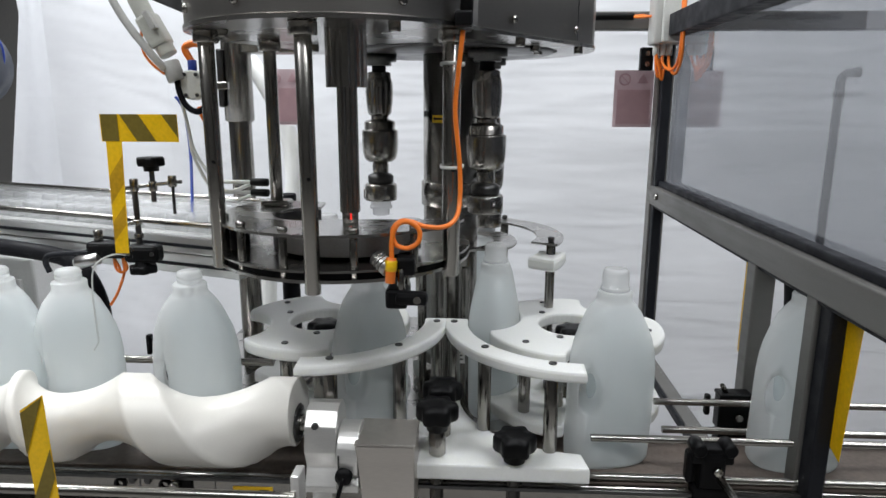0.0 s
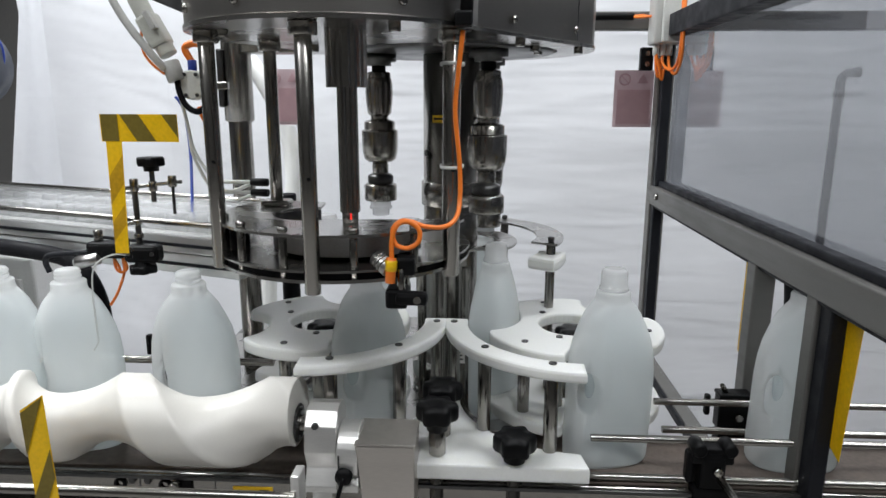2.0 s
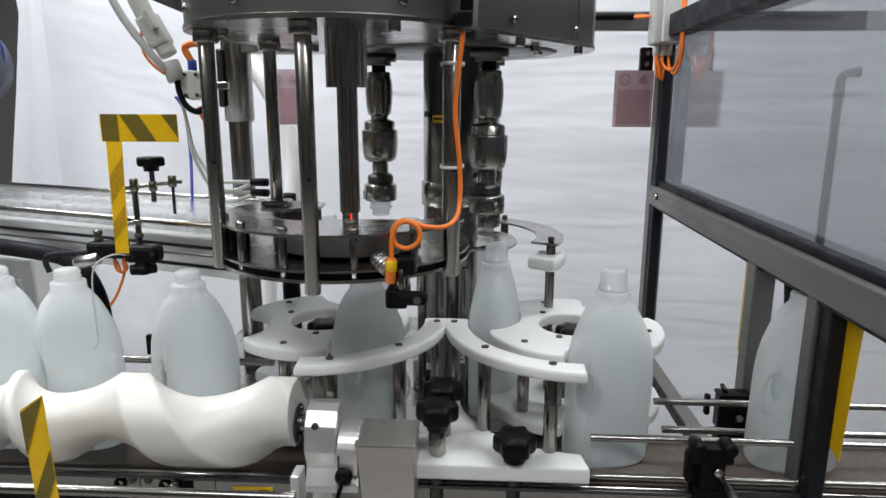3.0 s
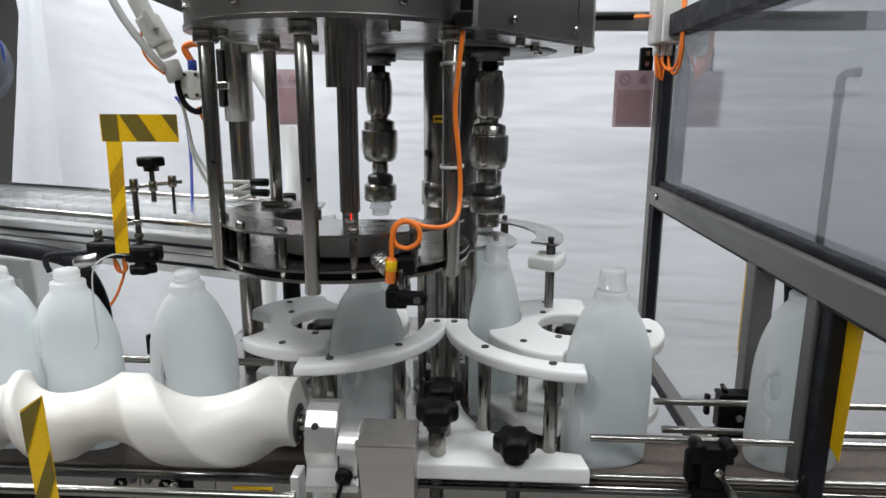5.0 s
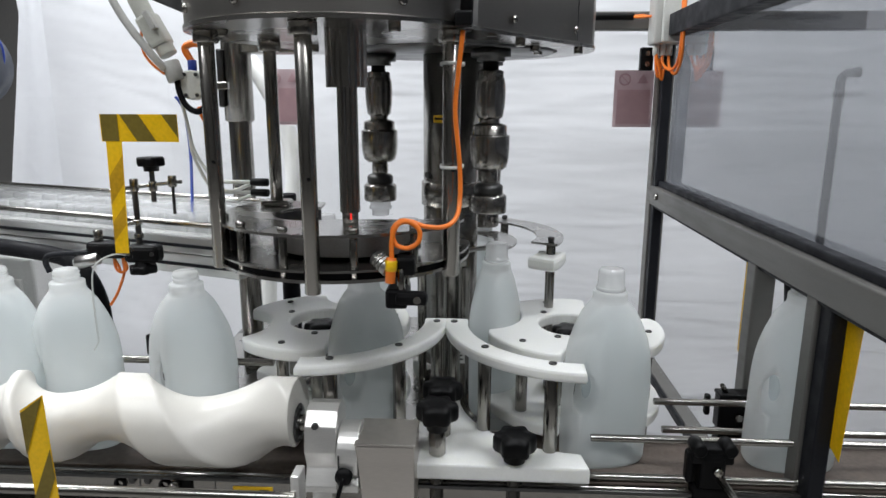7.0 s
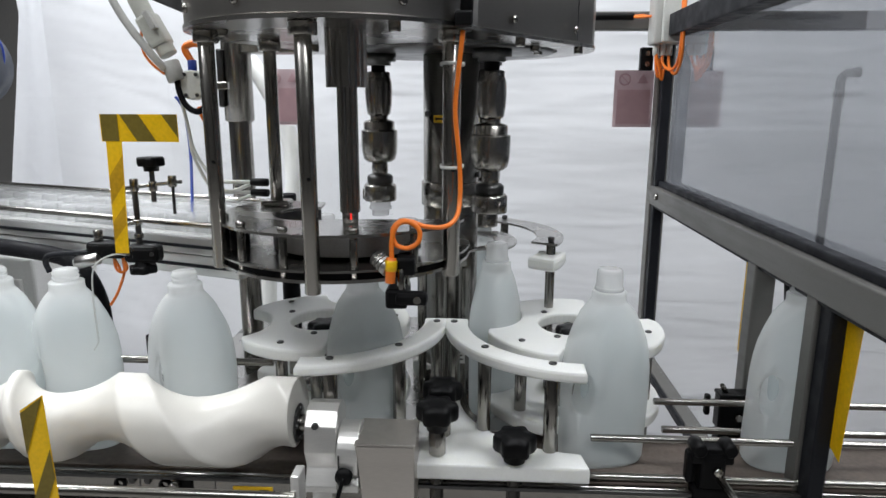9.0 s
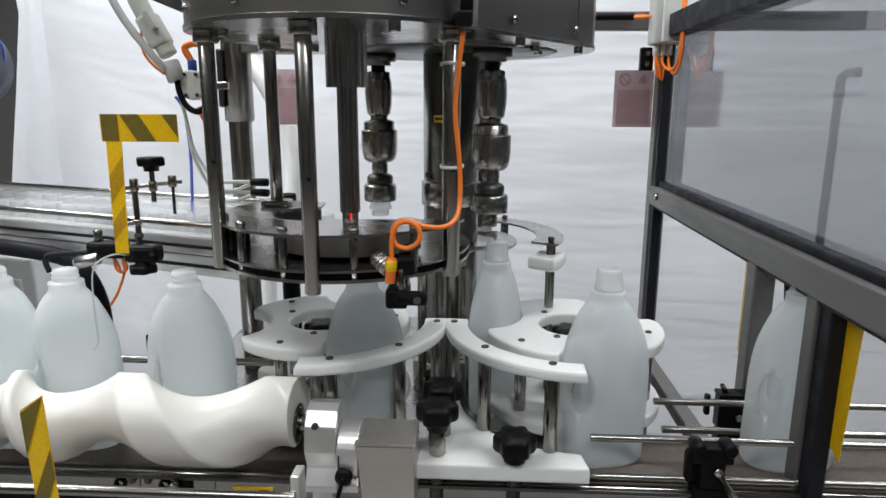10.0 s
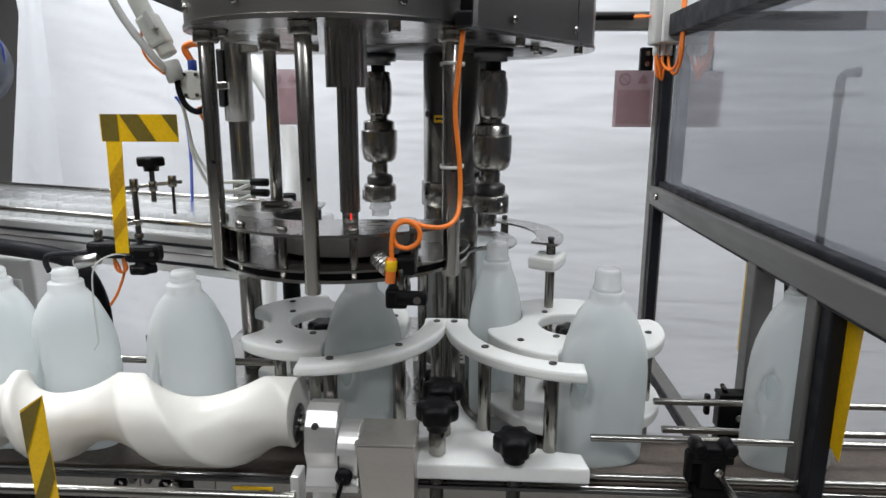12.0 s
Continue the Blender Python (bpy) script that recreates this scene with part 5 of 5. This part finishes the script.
for k in range(3):
    wpart("screw", lathe(B(), [(0.0022, 0), (0.0022, 0.002)], pose(-0.512 + 0.006 * k, 1.0255, 1.624 - 0.011 * k, 90, 0, 0), 8), DARKSTEEL, cd)
wpart("plug", rod(B(), (-0.492, 1.05, 1.552), (-0.482, 1.05, 1.522), 0.014), GREY, cd)
wpart("black_lead", sweep(B(), [(-0.482, 1.05, 1.528), (-0.480, 1.05, 1.505), (-0.470, 1.05, 1.483), (-0.452, 1.05, 1.474), (-0.436, 1.05, 1.486), (-0.430, 1.05, 1.500)], 0.005), RUBBER, cd)
for k in range(2):
    wpart("white_lead", sweep(B(), [(-0.490, 1.06, 1.53), (-0.484, 1.08, 1.45), (-0.478 + 0.003 * k, 1.08, 1.40 + 0.006 * k), (-0.446 + 0.008 * k, 1.07, 1.345 + 0.012 * k), (-0.400, 1.03, 1.332 + 0.016 * k), (-0.345, 0.985, 1.350 + 0.018 * k)], 0.0030), PALE, cd)
wpart("red_lead", sweep(B(), [(-0.530, 1.045, 1.605), (-0.529, 1.04, 1.570), (-0.518, 1.04, 1.550), (-0.497, 1.04, 1.532)], 0.0022), ORANGE, cd)
av = thing("air_valve", "round white air valve with orange fittings", "valve", at=(-0.47, 1.06, 1.5))
bm = lathe(B(), [(0.021, 0), (0.024, 0.003), (0.024, 0.022), (0.021, 0.025)], pose(-0.460, 1.075, 1.516, 90, 0, 0), 12)
wpart("body", bm, PALE, av)
for k in range(6):
    a = k * math.pi / 3
    wpart("screw", lathe(B(), [(0.003, 0), (0.003, 0.003)], pose(-0.460 + 0.0185 * math.cos(a), 1.05, 1.516 + 0.0185 * math.sin(a), 90, 0, 0), 8), DARKSTEEL, av)
wpart("fitting", sweep(B(), [(-0.460, 1.06, 1.552), (-0.47, 1.06, 1.572), (-0.46, 1.06, 1.580), (-0.445, 1.06, 1.580)], 0.0058), ORANGE, av, "orange elbow fitting")
wpart("fitting", sweep(B(), [(-0.452, 1.06, 1.482), (-0.445, 1.06, 1.462), (-0.428, 1.06, 1.456)], 0.0058), ORANGE, av, "orange elbow fitting")
wpart("stem", rod(B(), (-0.460, 1.06, 1.53), (-0.460, 1.06, 1.555), 0.007), BLUE, av)
wpart("mount", box(B(), 0.07, 0.012, 0.012, -0.445, 1.08, 1.516, bevel=0.002), STEEL, av)

wh = thing("white_hose", "large white hose curving behind the capper", "hose", at=(-0.65, 1.9, 0.0))
wpart("hose_body", sweep(B(), [(-0.66, 1.9, 1.61), (-0.613, 1.9, 1.542), (-0.561, 1.9, 1.43), (-0.541, 1.9, 1.315), (-0.556, 1.9, 1.18), (-0.604, 1.9, 1.076), (-0.64, 1.9, 0.9), (-0.65, 1.9, 0.0)], 0.026, 16), WHITE, wh)
cyl = thing("air_cylinder", "small air cylinder with two white tubes beside the ring", "cylinder", at=(-0.33, 1.0, 1.35))
for dz in (0.0, 0.016):
    wpart("tube", rod(B(), (-0.40, 0.99, 1.352 + dz), (-0.335, 0.975, 1.354 + dz), 0.003), PALE, cyl, "thin white tube")
    wpart("fitting", rod(B(), (-0.345, 0.975, 1.354 + dz), (-0.318, 0.972, 1.354 + dz), 0.006), BLACK, cyl)
MOTORBLUE = mat("motor_blue_grey", (0.035, 0.043, 0.064), 0.6, 0.0, 0.12, 20, 0.04)
dk = thing("drum_motor", "grey-blue round motor at the edge of the line", "motor", at=(-1.2, 1.5, 1.6))
wpart("casing", lathe(B(), [(0.07, 0), (0.09, 0.02), (0.09, 0.16), (0.06, 0.18)], pose(-1.10, 1.40, 1.565, 90, 0, 20), 28), MOTORBLUE, dk)
wpart("top_cover", box(B(), 0.17, 0.12, 0.075, -1.095, 1.33, 1.640, rz=12, bevel=0.012), PALE, dk, "pale terminal cover")
wpart("cable", sweep(B(), [(-1.06, 1.36, 1.640), (-1.005, 1.36, 1.625), (-0.990, 1.36, 1.580), (-1.005, 1.35, 1.535), (-1.05, 1.34, 1.510)], 0.0025), BLUE, dk, "thin blue cable")
wpart("bracket", box(B(), 0.3, 0.03, 0.04, -1.31, 1.4, 1.565, bevel=0.004), DARKSTEEL, dk)
wpart("hanger", rod(B(), (-1.43, 1.4, 1.565), (-1.43, 1.4, 3.30), 0.012), DARKSTEEL, dk)
db = thing("overhead_beam", "dark steel beam above the curtain", "beam", at=(-0.6, 1.6, 1.75))
wpart("beam_body", box(B(), 0.34, 0.06, 0.05, m=pose(-0.79, 1.55, 1.762, 0, 22, 0), bevel=0.004), DARKSTEEL, db)

CABPAINT = mat("pale_cabinet_paint", (0.72, 0.72, 0.71), 0.4, 0.0, 0.06, 8, 0.03)
cab = thing("cabinet", "pale grey painted steel cabinet behind the infeed line", "cabinet", at=(-1.27, 1.62, 0))
wpart("body", box(B(), 0.42, 0.26, 1.12, -1.28, 1.60, 0.56, bevel=0.006), CABPAINT, cab)
wpart("door", box(B(), 0.36, 0.012, 0.98, -1.28, 1.465, 0.58, bevel=0.004), CABPAINT, cab)
wpart("handle", box(B(), 0.02, 0.02, 0.10, -1.13, 1.452, 0.72, bevel=0.004), BLACK, cab, "black handle")

# ---- moving things ----


def motions():
    rows_in, rows_out, rows_turn, rows_screw = [], [], [], []
    for t in TIMES:
        rows_in.append((t, pose(IN_X, STAR_Y, 0.96, 0, 0, 270 + 120 * (t - T_IN) / PERIOD)))
        rows_out.append((t, pose(OUT_X, STAR_Y, 0.96, 0, 0, 270 + 120 * (t - T_OUT) / PERIOD)))
        rows_turn.append((t, pose(TURN_X, TURN_Y, 0.93, 0, 0, head_phi(t, 0))))
        rows_screw.append((t, pose(0, SCREW_Y, SCREW_Z, -360 * (t - T_IN) / PERIOD, 0, 0)))
    walk(star_in, rows_in)
    walk(star_out, rows_out)
    walk(turret, rows_turn)
    walk(screw, rows_screw)
    for k, hd in enumerate(heads):
        walk(hd, [(t, pose(0, 0, 0, 0, 0, 120 * k) @ pose(PITCH_R, 0, head_z(head_phi(t, k)) - 0.93, 0, 0, 240 * t)) for t in TIMES])
    for n, b, c in zip(NUMBERS, bottles, caps):
        rb, rc = [], []
        for t in TIMES:
            s = (t - T_IN) / PERIOD - n
            x, y, a = bottle_place(s)
            rb.append((t, pose(x, y, BELT_Z, 0, 0, a)))
            on = BELT_Z + 0.2705
            w = CAP_ON - s
            if w < 0:
                rc.append((t, pose(x, y, on, 0, 0, a)))
            else:
                # with the head from the cap disc to the bottle, before that in the cap row
                phi = 92 + 120 * w
                if phi <= 262:
                    z = max(on, head_z(phi) - 0.128) - 0.032 * max(0.0, (phi - 240) / 22.0)
                    rc.append((t, pose(TURN_X + PITCH_R * math.cos(radians(phi)), TURN_Y + PITCH_R * math.sin(radians(phi)), z, 0, 0, phi - 90)))
                else:
                    q = w - (262 - 92) / 120.0
                    e = min(1.0, q / 2.2)
                    far = max(0.0, q - 2.2)
                    if e < 0.45:
                        u = e / 0.45
                        cx = -0.0688 + (RING_X - 0.0263 + 0.0688) * u
                        cy = 1.1008 + (RING_Y + 0.2144 - 1.1008) * u
                    else:
                        a = 97 + 53 * (e - 0.45) / 0.55
                        cx, cy = RING_X + 0.216 * math.cos(radians(a)), RING_Y + 0.216 * math.sin(radians(a))
                    rc.append((t, pose(cx - 0.0494 * far, cy + 0.0164 * far, 1.2578 + 0.0097 * min(1.0, far), 0, 0, 0)))
        walk(b, rb)
        walk(c, rc)


motions()
